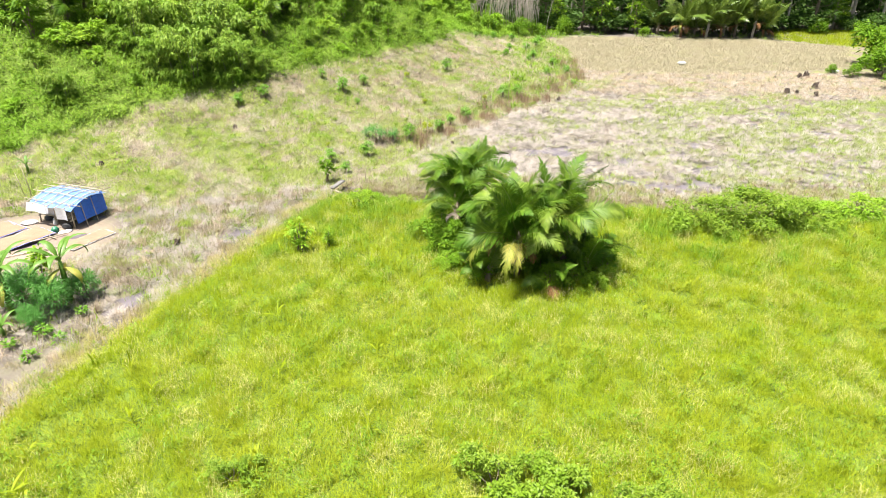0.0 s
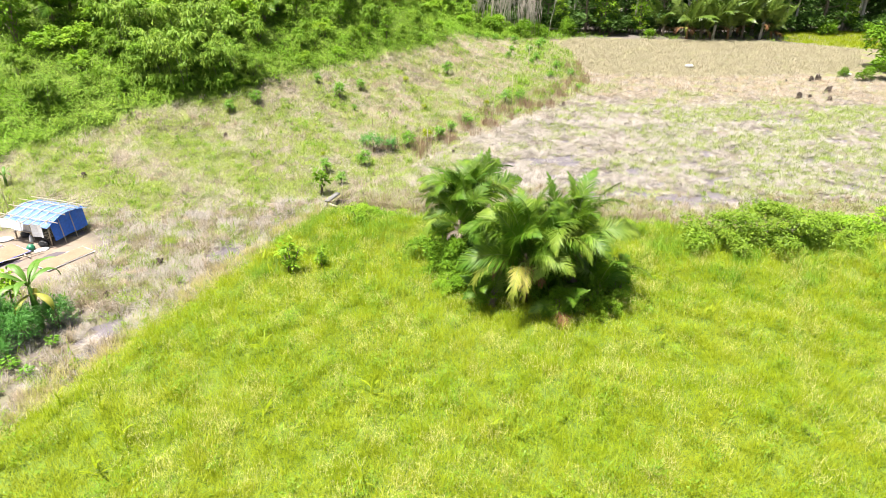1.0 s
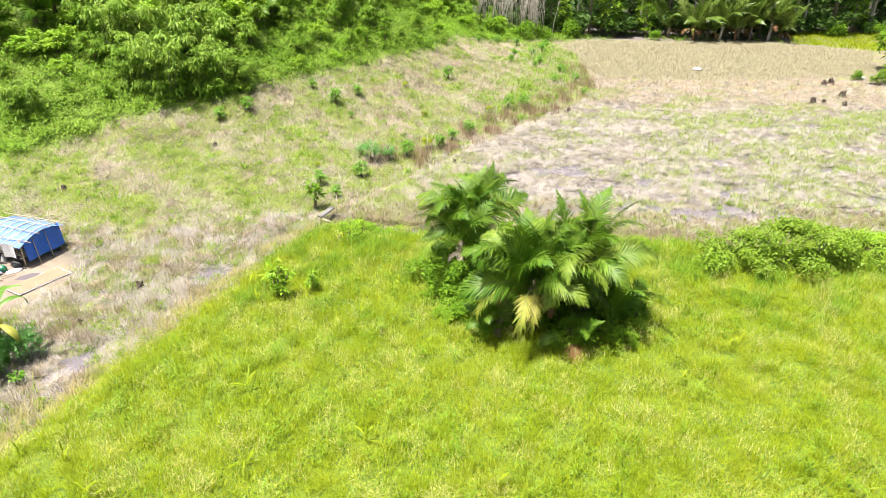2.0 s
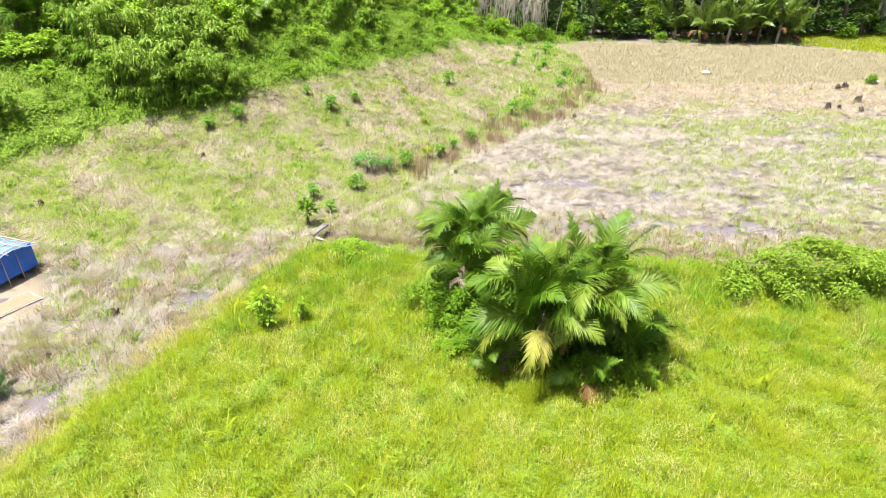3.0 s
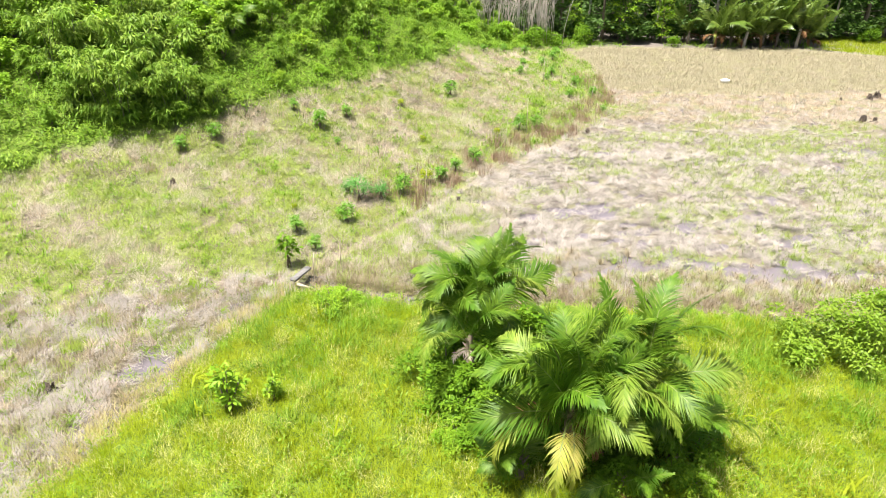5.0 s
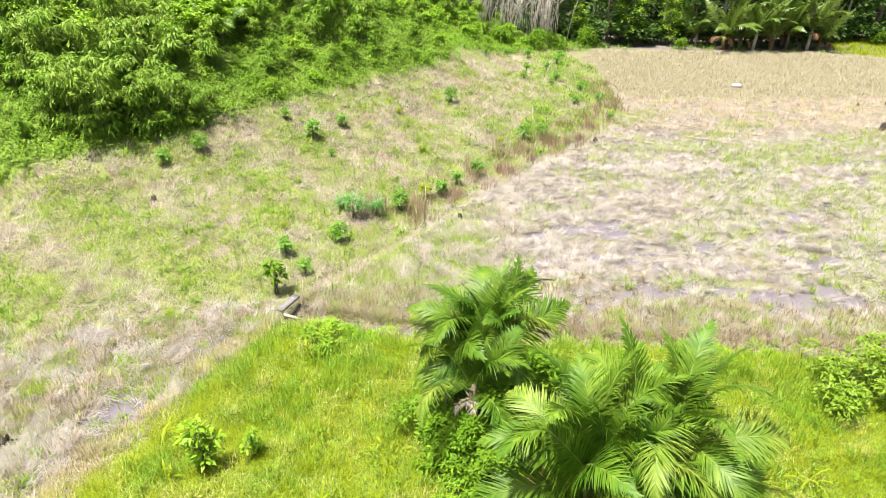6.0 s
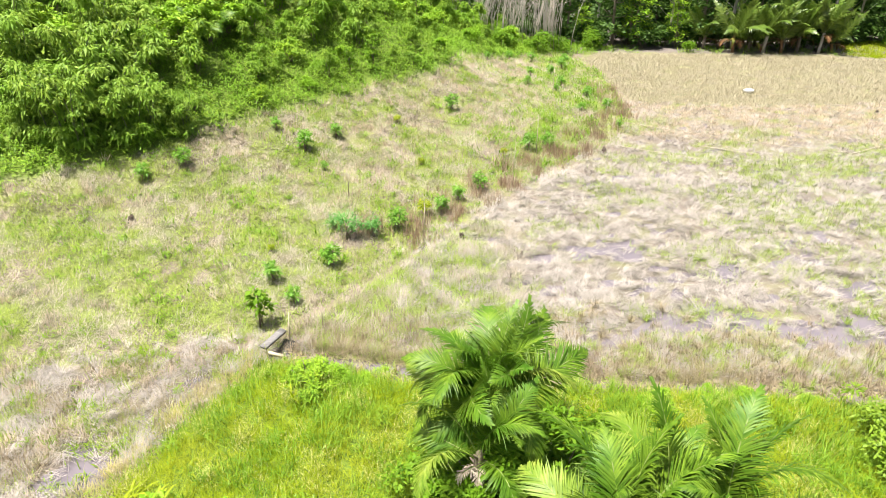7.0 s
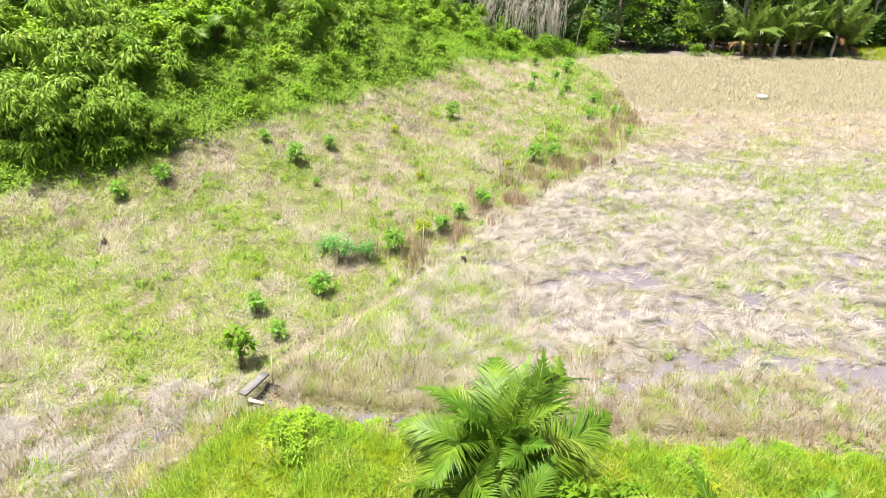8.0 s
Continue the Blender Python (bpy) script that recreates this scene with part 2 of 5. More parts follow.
def spots(n, x0, x1, y0, y1, keep, seed):
    """n tries of a place in a rectangle, of which keep(x, y), a chance, leaves some."""
    r = np.random.RandomState(seed)
    x, y = r.uniform(x0, x1, n), r.uniform(y0, y1, n)
    m = r.uniform(0, 1, n) < keep(x, y)
    return x[m], y[m], r


# ---- meshes from arrays ----
def mesh_of(name, verts, tris, mat, even=False):
    me = bpy.data.meshes.new(name)
    verts, tris = np.asarray(verts, np.float32), np.asarray(tris, np.int32)
    me.vertices.add(len(verts))
    me.vertices.foreach_set("co", verts.ravel())
    me.loops.add(tris.size)
    me.loops.foreach_set("vertex_index", tris.ravel())
    me.polygons.add(len(tris))
    me.polygons.foreach_set("loop_start", np.arange(0, tris.size, 3, dtype=np.int32))
    if even:
        me.polygons.foreach_set("use_smooth", np.ones(len(tris), bool))
    me.update(calc_edges=True)
    if mat:
        me.materials.append(mat)
    return me


def joined(*pieces):
    verts, tris, k = [], [], 0
    for v, f in pieces:
        verts.append(np.asarray(v, float).reshape(-1, 3))
        tris.append(np.asarray(f, int).reshape(-1, 3) + k)
        k += len(verts[-1])
    return np.concatenate(verts), np.concatenate(tris)


def ribbons(base, way, side, length, width, droop, profile=(1.0, 0.75)):
    """Many blades at once: each starts at base, runs along way, bends down by droop, and ends in a point."""
    n, k = len(base), len(profile)
    length, width, droop = (np.broadcast_to(np.asarray(v, float), (n,))[:, None] for v in (length, width, droop))
    rows = []
    for i, w in enumerate(profile):
        s = i / k
        mid = base + way * length * s + np.array([0, 0, -1.0]) * droop * length * s * s
        rows += [mid - side * width * w / 2, mid + side * width * w / 2]
    rows.append(base + way * length + np.array([0, 0, -1.0]) * droop * length)
    verts = np.stack(rows, 1).reshape(-1, 3)
    one = []
    for i in range(k - 1):
        q = 2 * i
        one += [(q, q + 1, q + 3), (q, q + 3, q + 2)]
    one.append((2 * k - 2, 2 * k - 1, 2 * k))
    tris = (np.arange(n)[:, None, None] * (2 * k + 1) + np.array(one)[None]).reshape(-1, 3)
    return verts, tris


def aimed(yaw, lean):
    """Ways from a compass angle and an angle from the upright, and the level side of each."""
    way = np.stack([np.cos(yaw) * np.sin(lean), np.sin(yaw) * np.sin(lean), np.cos(lean)], 1)
    return way, np.stack([-np.sin(yaw), np.cos(yaw), 0 * yaw], 1)


def tube(points, radii, sides=6):
    points = [Vector(p) for p in points]
    radii = radii if hasattr(radii, "__len__") else [radii] * len(points)
    verts, tris = [], []
    for i, p in enumerate(points):
        way = (points[min(i + 1, len(points) - 1)] - points[max(i - 1, 0)]).normalized()
        u = way.orthogonal().normalized() if abs(way.z) < 0.9 else way.cross(Vector((0, 1, 0.01))).normalized()
        v = way.cross(u)
        for k in range(sides):
            a = 2 * math.pi * k / sides
            verts.append(p + float(radii[i]) * (math.cos(a) * u + math.sin(a) * v))
    for i in range(len(points) - 1):
        for k in range(sides):
            p, q = i * sides + k, i * sides + (k + 1) % sides
            tris += [(p, q, q + sides), (p, q + sides, p + sides)]
    for i, o in ((0, 1), (len(points) - 1, -1)):
        verts.append(points[i])
        for k in range(sides):
            p, q = i * sides + k, i * sides + (k + 1) % sides
            tris.append((len(verts) - 1, q, p) if o == 1 else (len(verts) - 1, p, q))
    return np.array([tuple(v) for v in verts]), np.array(tris)


def sheet(corner_rows):
    """A cloth from rows of points."""
    g = np.array(corner_rows, float)
    n, m = g.shape[:2]
    tris = []
    for i in range(n - 1):
        for j in range(m - 1):
            p = i * m + j
            tris += [(p, p + 1, p + m + 1), (p, p + m + 1, p + m)]
    return g.reshape(-1, 3), np.array(tris)


def part(name, geo, mat, parent=None, label="", even=False):
    ob = new(name, mesh_of(name, *geo, mat, even))
    ob.parent = parent
    return tagged(ob, label)


def thing(name, label, category, group=""):
    return tagged(new(name), label, category, group)


def stand(ob, places, turn_first=True):
    """Puts a thing at the first of the places (x, y, turn, size[, label]) and copies of it at the others."""
    out = []
    for i, (x, y, turn, size, *label) in enumerate(places):
        m = pose(x, y, float(height(x, y)) - 0.02, 0, 0, turn) @ Matrix.Diagonal((size, size, size, 1))
        if i == 0:
            first = m
            made = ob
        else:
            made = copy_thing(ob, m)
        if label:
            tagged(made, label[0])
        out.append(made)
    ob.matrix_basis = first
    return out


def lumpy(clumps, each, size, seed):
    """Breaks rounded clumps into many small ones set over their upper sides."""
    r = np.random.RandomState(seed)
    out = []
    for x, y, z, rx, ry, rz in clumps:
        for _ in range(each):
            v = r.normal(size=3)
            v /= np.linalg.norm(v)
            v[2] = abs(v[2]) * 1.1 - 0.2
            k = size * r.uniform(0.65, 1.35)
            out.append((x + v[0] * rx * 0.85, y + v[1] * ry * 0.85, z + v[2] * rz * 0.85, k, k, 0.72 * k))
    return out


def foliage(r, clumps, count, length, width, lean=(40, 115), droop=0.25, shell=0.55, profile=(0.25, 1.0)):
    """Leaves in rounded clumps (x, y, z, rx, ry, rz), thicker towards the outside, facing outwards."""
    size = np.array([c[3] * c[4] + c[4] * c[5] for c in clumps])
    which = r.choice(len(clumps), count, p=size / size.sum())
    c = np.array(clumps, float)[which]
    v = r.normal(size=(count, 3))
    v /= np.linalg.norm(v, axis=1)[:, None]
    v[:, 2] = np.where(v[:, 2] < -0.45, -v[:, 2], v[:, 2])
    rad = (shell + (1 - shell) * r.uniform(0, 1, count)) ** 0.8 * (1 + 0.10 * r.normal(size=count))
    base = c[:, :3] + v * c[:, 3:] * rad[:, None]
    base[:, 2] = np.maximum(base[:, 2], 0.02)
    yaw = np.arctan2(v[:, 1], v[:, 0]) + r.normal(0, 0.7, count)
    way, side = aimed(yaw, np.radians(r.uniform(lean[0], lean[1], count)))
    tip = r.normal(0, 0.5, count)[:, None]
    side = side * np.cos(tip) + np.cross(way, side) * np.sin(tip)
    return ribbons(base, way, side, length * r.uniform(0.6, 1.25, count), width * r.uniform(0.7, 1.2, count), droop * r.uniform(0.4, 1.5, count), profile)


# ---- ground ----
def axis(low, high, step, far):
    inner = list(np.arange(low, high + 1e-6, step))
    out, s = [], step
    while (out[-1] if out else high) < far:
        s *= 1.35
        out.append((out[-1] if out else high) + s)
    left, s = [], step
    while (left[-1] if left else low) > -far:
        s *= 1.35
        left.append((left[-1] if left else low) - s)
    return np.array(left[::-1] + inner + out)


def ground_material():
    mat = bpy.data.materials.new("field soil")
    t, nodes, links, bsdf = nodes_of(mat)
    zone = nodes.new("ShaderNodeAttribute")
    zone.attribute_name = "zone"
    split = nodes.new("ShaderNodeSeparateColor")
    links.new(zone.outputs["Color"], split.inputs[0])
    big, small = noise_node(t, 0.7, 6.0), noise_node(t, 9.0, 6.0, 0.7)
    streak = noise_node(t, 5.0, 6.0, 0.75, (1.0, 3.2, 1.0))
    straw = mix(t, ramp(t, streak, 0.35, 0.7), (0.07, 0.057, 0.04), (0.28, 0.23, 0.165))
    straw = mix(t, ramp(t, big, 0.45, 0.7), straw, (0.17, 0.20, 0.04))
    green = mix(t, ramp(t, small, 0.3, 0.7), (0.06, 0.11, 0.008), (0.15, 0.21, 0.015))
    mud = mix(t, ramp(t, small, 0.3, 0.75), (0.075, 0.062, 0.055), (0.19, 0.16, 0.14))
    bare = mix(t, ramp(t, big, 0.3, 0.7), (0.175, 0.135, 0.105), (0.265, 0.21, 0.16))
    colour = mix(t, split.outputs["Red"], straw, green)
    colour = mix(t, split.outputs["Green"], colour, mud)
    colour = mix(t, split.outputs["Blue"], colour, bare)
    links.new(colour, bsdf.inputs["Base Color"])
    bsdf.inputs["Roughness"].default_value = 0.9
    b = nodes.new("ShaderNodeBump")
    b.inputs["Strength"].default_value, b.inputs["Distance"].default_value = 0.7, 0.06
    links.new(small, b.inputs["Height"])
    links.new(b.outputs[0], bsdf.inputs["Normal"])
    return mat


def veg_edge(x, y):
    e = np.interp(x, [-40, -26, -25, -20.7, -17, -13], [3.5, 4.5, 5.3, 8.7, 10.4, 11.5])
    return e * np.interp(y, [64, 74, 82], [1.0, 0.5, 0.03])


def zones(x, y):
    d, g = uphill(x, y), signed(x, y, GREEN_EDGE)
    veg = smooth(d - veg_edge(x, y) + 0.5 * waves(x, y, 3, 21), -0.3, 0.5)
    forest = smooth(y - 81.5, 0, 2)
    green = np.maximum.reduce([smooth(g, -0.1, 0.4), veg * (1 - forest), 0.55 * smooth(d, 0, 1.5) * smooth(waves(x, y, 5, 8), -0.3, 0.4)])
    wet = (1 - smooth(d, -1.0, 0.0)) * (1 - smooth(g, -0.3, 0)) * (1 - smooth(y, 50, 62))
    ditch, _ = from_line(x, y, DITCH)
    mud = np.maximum(forest, np.maximum(wet * (0.35 + 0.5 * smooth(waves(x, y, 4, 9), -0.2, 0.5)), 1 - smooth(ditch, 0.3, 0.8)))
    way, _ = from_line(x, y, PATHWAY)
    yard = 1 - smooth(np.hypot((x + 18.4) / 3.4, (y - 25.2) / 2.6), 0.75, 1.1)
    bare = np.maximum(0.65 * (1 - smooth(way, 0.12, 0.32)) * (1 - smooth(y, 40, 44)), yard)
    low = (1 - smooth(x, -13.6, -12.2)) * (1 - smooth(y, 19.5, 22.5))
    mud = np.maximum(mud, 0.75 * low)
    return green, mud * (1 - smooth(bare, 0.2, 0.8)), bare


xs, ys = axis(-30, 46, 0.4, 1500), axis(4, 92, 0.4, 1500)
ys = np.unique(np.concatenate([ys, np.arange(29.0, 32.0, 0.13)]))
gx, gy = np.meshgrid(xs, ys)
gz = height(gx, gy)
nx, ny = len(xs), len(ys)
corner = (np.arange(ny - 1)[:, None] * nx + np.arange(nx - 1)[None]).ravel()
tris = np.concatenate([np.stack([corner, corner + 1, corner + nx + 1], 1), np.stack([corner, corner + nx + 1, corner + nx], 1)])
ground = new("ground", mesh_of("ground", np.stack([gx, gy, gz], 2).reshape(-1, 3), tris, ground_material(), True))
tagged(ground, "valley floor of muddy paddies and grassy slope", "ground", kind="structure")
r_, g_, b_ = zones(gx.ravel(), gy.ravel())
layer = ground.data.attributes.new("zone", "FLOAT_COLOR", "POINT")
layer.data.foreach_set("color", np.stack([r_, g_, b_, np.ones_like(r_)], 1).astype(np.float32).ravel())


def water_material():
    mat = bpy.data.materials.new("muddy water")
    t, nodes, links, bsdf = nodes_of(mat)
    # the violet cast of reflected sky is put into this base colour
    links.new(mix(t, noise_node(t, 0.8, 4.0), (0.1, 0.086, 0.094), (0.18, 0.157, 0.172)), bsdf.inputs["Base Color"])
    bsdf.inputs["Roughness"].default_value = 0.12
    bsdf.inputs["Specular IOR Level"].default_value = 0.6
    return mat


wet = [[(x, y, -0.02) for x in (-30, -12, 12, 48)] for y in (12, 30, 62)]
water = part("water", sheet(wet), water_material())
tagged(water, "shallow muddy water between the stubble", "water", kind="structure")


# ---- grass and straw ----
def tufts(name, label, x, y, r, mat, blades, tall, wide, lean, droop, category="grass", flow=None, spread=0.08, profile=(1.0, 0.75), lift=0.0, fan=0.4, stray=0.35):
    """Tufts of blades. Without a flow they open like fountains; with one they lie combed that way."""
    n = len(x)
    own = np.repeat(np.arange(n), blades)
    count = n * blades
    tall = np.broadcast_to(tall, (n,)) * r.uniform(0.7, 1.3, n)
    yaw = r.uniform(0, 2 * math.pi, count) if flow is None else (np.asarray(flow) + r.normal(0, stray, n))[own] + r.normal(0, fan, count)
    tilt = r.normal(0, 6, n)[own] + r.uniform(lean[0], lean[1], count)
    way, side = aimed(yaw, np.radians(tilt))
    bx, by = x[own] + r.normal(0, spread, count), y[own] + r.normal(0, spread, count)
    base = np.stack([bx, by, height(x, y)[own] - 0.02 + lift * r.uniform(0, 1, count)], 1)
    geo = ribbons(base, way, side, tall[own] * r.uniform(0.6, 1.25, count), wide * r.uniform(0.7, 1.3, count), droop * r.uniform(0.4, 1.5, count), profile)
    return tagged(part(name, geo, mat), label, category, kind="stuff")


def off_path(x, y):
    d, _ = from_line(x, y, PATHWAY)
    return smooth(d, 0.13, 0.28)


def in_green(x, y):
    return smooth(signed(x, y, GREEN_EDGE), -0.15, 0.25) * off_ditch(x, y)


x, y, r = spots(29000, -13, 22, 9.5, 31, lambda x, y: in_green(x, y), 1)
lump = 0.6 * waves(x, y, 1.5, 32) + 0.6 * waves(x, y, 0.55, 33)
tufts("lime_grass", "knee-high lime green grass covering an overgrown paddy", x, y, r, GRASS, 21, np.maximum(0.16, 0.37 + 0.38 * lump), 0.015, (5, 72), 0.35, spread=0.12, profile=(1.0,))
x, y, r = spots(11000, -13, 22, 9.5, 31, lambda x, y: in_green(x, y) * (0.6 + 0.4 * waves(x, y, 2.4, 39)), 20)
tufts("arching_grass", "soft arching grass tops in the overgrown paddy", x, y, r, GRASS, 11, 0.32, 0.012, (10, 75), 0.6, spread=0.12, lift=0.2)
x, y, r = spots(18000, -13, 22, 9.5, 31, lambda x, y: in_green(x, y) * smooth(waves(x, y, 1.5, 37) + 0.5 * waves(x, y, 6, 38), 0.15, 0.45), 17)
tufts("grass_heads", "pale feathery seed heads over the grass", x, y, r, HEADS, 18, 0.22, 0.008, (5, 70), 0.15, spread=0.13, profile=(1.0,), lift=0.42)
x, y, r = spots(9000, -13, 26, -4, 9.6, lambda x, y: in_green(x, y), 27)
tufts("near_grass", "lime green grass at the near end of the paddy", x, y, r, GRASS, 7, 0.44, 0.045, (2, 65), 0.15, spread=0.14, profile=(1.0,))
x, y, r = spots(9000, -9, 20, 22, 30.5, lambda x, y: in_green(x, y) * smooth(waves(x, y, 2.2, 70) + np.interp(y, [22, 26, 30], [-0.6, 0.0, 0.5]), -0.1, 0.6), 28)
tufts("lush_grass", "darker lush grass towards the far edge of the field", x, y, r, FERN, 14, 0.4, 0.02, (5, 70), 0.2, spread=0.13, profile=(1.0,), lift=0.2)
x, y, r = spots(10500, -13, 22, 9.5, 31, lambda x, y: in_green(x, y) * smooth(waves(x, y, 1.1, 34) + 0.4 * waves(x, y, 7, 35), 0.1, 0.7), 2)
tufts("field_weeds", "small broad-leaved green weeds among the grass", x, y, r, WEED, 20, 0.10, 0.036, (20, 100), 0.2, "weeds", spread=0.13, profile=(0.3, 1.0), lift=0.5)
x, y, r = spots(260, -13, 22, 9.5, 31, lambda x, y: in_green(x, y) * smooth(waves(x, y, 4, 36), 0.0, 0.6), 13)
tufts("long_leaf_weeds", "strap-leaved weeds standing out of the grass", x, y, r, GRASS, 6, 0.55, 0.06, (15, 60), 0.5, "weeds", spread=0.05, profile=(0.5, 1.0, 0.7), lift=0.35)


def on_paddy(x, y):
    d, g = uphill(x, y), signed(x, y, GREEN_EDGE)
    return (1 - smooth(d, -0.3, 0.5)) * (1 - smooth(g, -0.3, 0.1)) * ~inside(x, y, RICE_EDGE) * off_ditch(x, y) * smooth(np.hypot(x + 6.1, y - 31.2), 0.5, 0.7)


def comb(x, y):
    return 0.2 + 2.2 * waves(x, y, 4.5, 41) + 2.2 * waves(x, y, 1.3, 42)


def straw_keep(x, y):
    p = on_paddy(x, y) * (x > -3) * (0.2 + 0.8 * (1 - puddle(x, y)))
    return p * np.clip(1.2 - (y - 30) / 45, 0.4, 1) * (0.6 + 0.4 * waves(x, y, 1.2, 43)) * np.interp(x, [10, 24], [1, 0.55])


x, y, r = spots(20000, -3, 46, 30.4, 47, straw_keep, 3)
tufts("flattened_straw", "bleached rice straw lying flat on wet mud", x, y, r, STRAW, 22, 0.5, 0.016, (50, 90), 0.15, "straw", comb(x, y), 0.09, lift=0.1, fan=0.3, stray=0.7, profile=(1.0,))
x, y, r = spots(16000, 0, 46, 46, 63, straw_keep, 23)
tufts("far_straw", "bleached straw and cut stalks on the drier paddy", x, y, r, STRAW, 12, 0.42, 0.024, (40, 88), 0.1, "straw", comb(x, y), 0.1, lift=0.07, profile=(1.0,), stray=0.9)
x, y, r = spots(38000, -3, 46, 30.4, 60, lambda x, y: on_paddy(x, y) * (x > -3) * smooth(waves(x, y, 6, 44) + np.interp(x, [0, 8, 14, 30], [-0.15, 0.2, 0.7, 1.0]) * np.interp(y, [50, 53, 60], [1, 0.1, -0.6]), 0.0, 0.8) * (1 - 0.85 * puddle(x, y)), 4)
tufts("young_shoots", "thin green shoots growing through the straw", x, y, r, SHOOT, 9, 0.36, 0.022, (10, 80), 0.2, spread=0.13, profile=(1.0,))


def yard_free(x, y):
    return smooth(np.hypot((x + 18.4) / 3.6, (y - 25.2) / 2.8), 0.95, 1.15) * (1 - 0.8 * (x < -12.8) * (y < 21.5))


def stubble_keep(x, y):
    strip = (1 - smooth(np.abs(y - 31.3 - 0.4 * waves(x, y, 5, 46)), 0.7, 2.2)) * (x > -6.5)
    west = (1 - puddle(x, y)) * (x < -6) * (y < 31.5) * smooth(waves(x, y, 2.6, 47), -0.5, 0.2)
    far = (x > 8) * smooth(y + 0.8 * waves(0.4 * x, y, 5, 78), 52, 54) * (0.25 + 0.75 * smooth(waves(0.35 * x, 1.6 * y, 2.2, 79), -0.3, 0.2))
    corner = (x < 0.5) * (x > -6.5) * (y > 30.5) * 0.1
    return (1 - 0.7 * puddle(x, y)) * on_paddy(x, y) * np.maximum.reduce([strip, west * 1.0, far, corner]) * yard_free(x, y) * off_path(x, y)


more = [spots(n, *area, stubble_keep, seed)[:2] for n, area, seed in ((4500, (-6.5, 40, 30.2, 34.5), 5), (9000, (-24, -6, 12, 32), 14), (1500, (-6.5, 0.5, 30.5, 40), 16))]
x, y, r = np.concatenate([m[0] for m in more]), np.concatenate([m[1] for m in more]), np.random.RandomState(5)
tufts("rice_stubble", "upright dry rice stubble", x, y, r, STUBBLE, 16, 0.42, 0.02, (4, 60), 0.2, "stubble", spread=0.1, profile=(1.0,))
x, y, r = spots(6500, 8, 44, 52, 63, stubble_keep, 15)
tufts("far_stubble", "rough tan stubble in front of the ripe rice", x, y, r, TANSTRAW, 16, 0.36, 0.024, (8, 75), 0.3, "stubble", spread=0.14, profile=(1.0,))
hx, hy = np.meshgrid(np.arange(-5.6, 26, 0.36), np.arange(29.85, 34.2, 0.36))
r = np.random.RandomState(75)
hx, hy = hx.ravel() + r.uniform(-0.15, 0.15, hx.size), hy.ravel() + r.uniform(-0.15, 0.15, hx.size)
m = r.uniform(0, 1, hx.size) < on_paddy(hx, hy) * off_path(hx, hy) * np.interp(hy + 0.4 * waves(hx, hy, 5, 46), [30.4, 32.6, 34.2], [1.0, 0.85, 0.15]) * (1 - 0.75 * puddle(hx, hy)) * np.where(hx < 1.5, 1 - smooth(hy, 31.3, 32.0), 1.0)
pick = r.uniform(0, 1, hx.size) < 0.72
tufts("stubble_hills", "drooping clumps of cut rice along the muddy ditch", hx[m & pick], hy[m & pick], r, STUBBLE, 60, 0.5, 0.017, (3, 58), 0.55, "stubble", spread=0.05)
tufts("green_hills", "clumps of regrowing rice along the muddy ditch", hx[m & ~pick], hy[m & ~pick], r, SHOOT, 50, 0.46, 0.017, (3, 50), 0.4, "stubble", spread=0.05)
x, y, r = spots(15000, -14, -5, 12, 32, lambda x, y: (1 - smooth(np.abs(signed(x, y, GREEN_EDGE) + 0.35 + 0.35 * waves(x, y, 2, 62)), 0.1, 0.6)) * (y < 31), 18)
tufts("yellow_edge_grass", "yellowed grass along the edge of the green field", x, y, r, GOLD, 10, 0.42, 0.016, (4, 55), 0.2, spread=0.1, profile=(1.0,))
x, y, r = spots(4000, -2, 40, 30.4, 34.5, lambda x, y: on_paddy(x, y) * smooth(waves(x, y, 2.8, 69), -0.2, 0.5) * (1 - 0.8 * puddle(x, y)), 26)
tufts("ditch_grass", "pale green grass along the muddy ditch", x, y, r, SHOOT, 12, 0.36, 0.02, (10, 65), 0.2, spread=0.13, profile=(1.0,))
x, y, r = spots(5000, -7, 1.5, 30.6, 41, lambda x, y: off_path(x, y) * on_paddy(x, y) * (x < 0.5 + 0.8 * waves(x, y, 2.5, 65)), 21)
tufts("corner_grass", "pale yellow-green grass by the footbridge", x, y, r, SHOOT, 14, 0.32, 0.022, (20, 80), 0.2, spread=0.13, profile=(1.0,))
x, y, r = spots(4500, -7, 1.5, 30.6, 41, lambda x, y: off_path(x, y) * on_paddy(x, y) * smooth(waves(x, y, 2.0, 66), -0.3, 0.4), 22)
tufts("corner_straw", "dry straw by the footbridge", x, y, r, PALESTRAW, 14, 0.45, 0.02, (15, 80), 0.2, "straw", comb(x, y), 0.11, fan=0.9, profile=(1.0,))
x, y, r = spots(13000, -24, -6, 12, 32, lambda x, y: yard_free(x, y) * on_paddy(x, y) * (1 - 0.8 * puddle(x, y)) * smooth(waves(x, y, 2.6, 63), -0.2, 0.45), 19)
tufts("field_edge_grass", "green grass patches between the trampled straw", x, y, r, UPGRASS, 12, 0.38, 0.018, (8, 65), 0.2, spread=0.14, profile=(1.0,))
x, y, r = spots(12000, -24, -5, 12, 32, lambda x, y: (1 - puddle(x, y)) * yard_free(x, y) * on_paddy(x, y) * (0.25 + 0.75 * smooth(waves(x, y, 3, 48), -0.2, 0.4)), 6)
tufts("trampled_straw", "trampled pale straw beside the green field", x, y, r, STRAW, 22, 0.52, 0.012, (50, 90), 0.15, "straw", comb(x, y) + 0.5, 0.09, lift=0.12, fan=0.35, stray=0.7, profile=(1.0,))
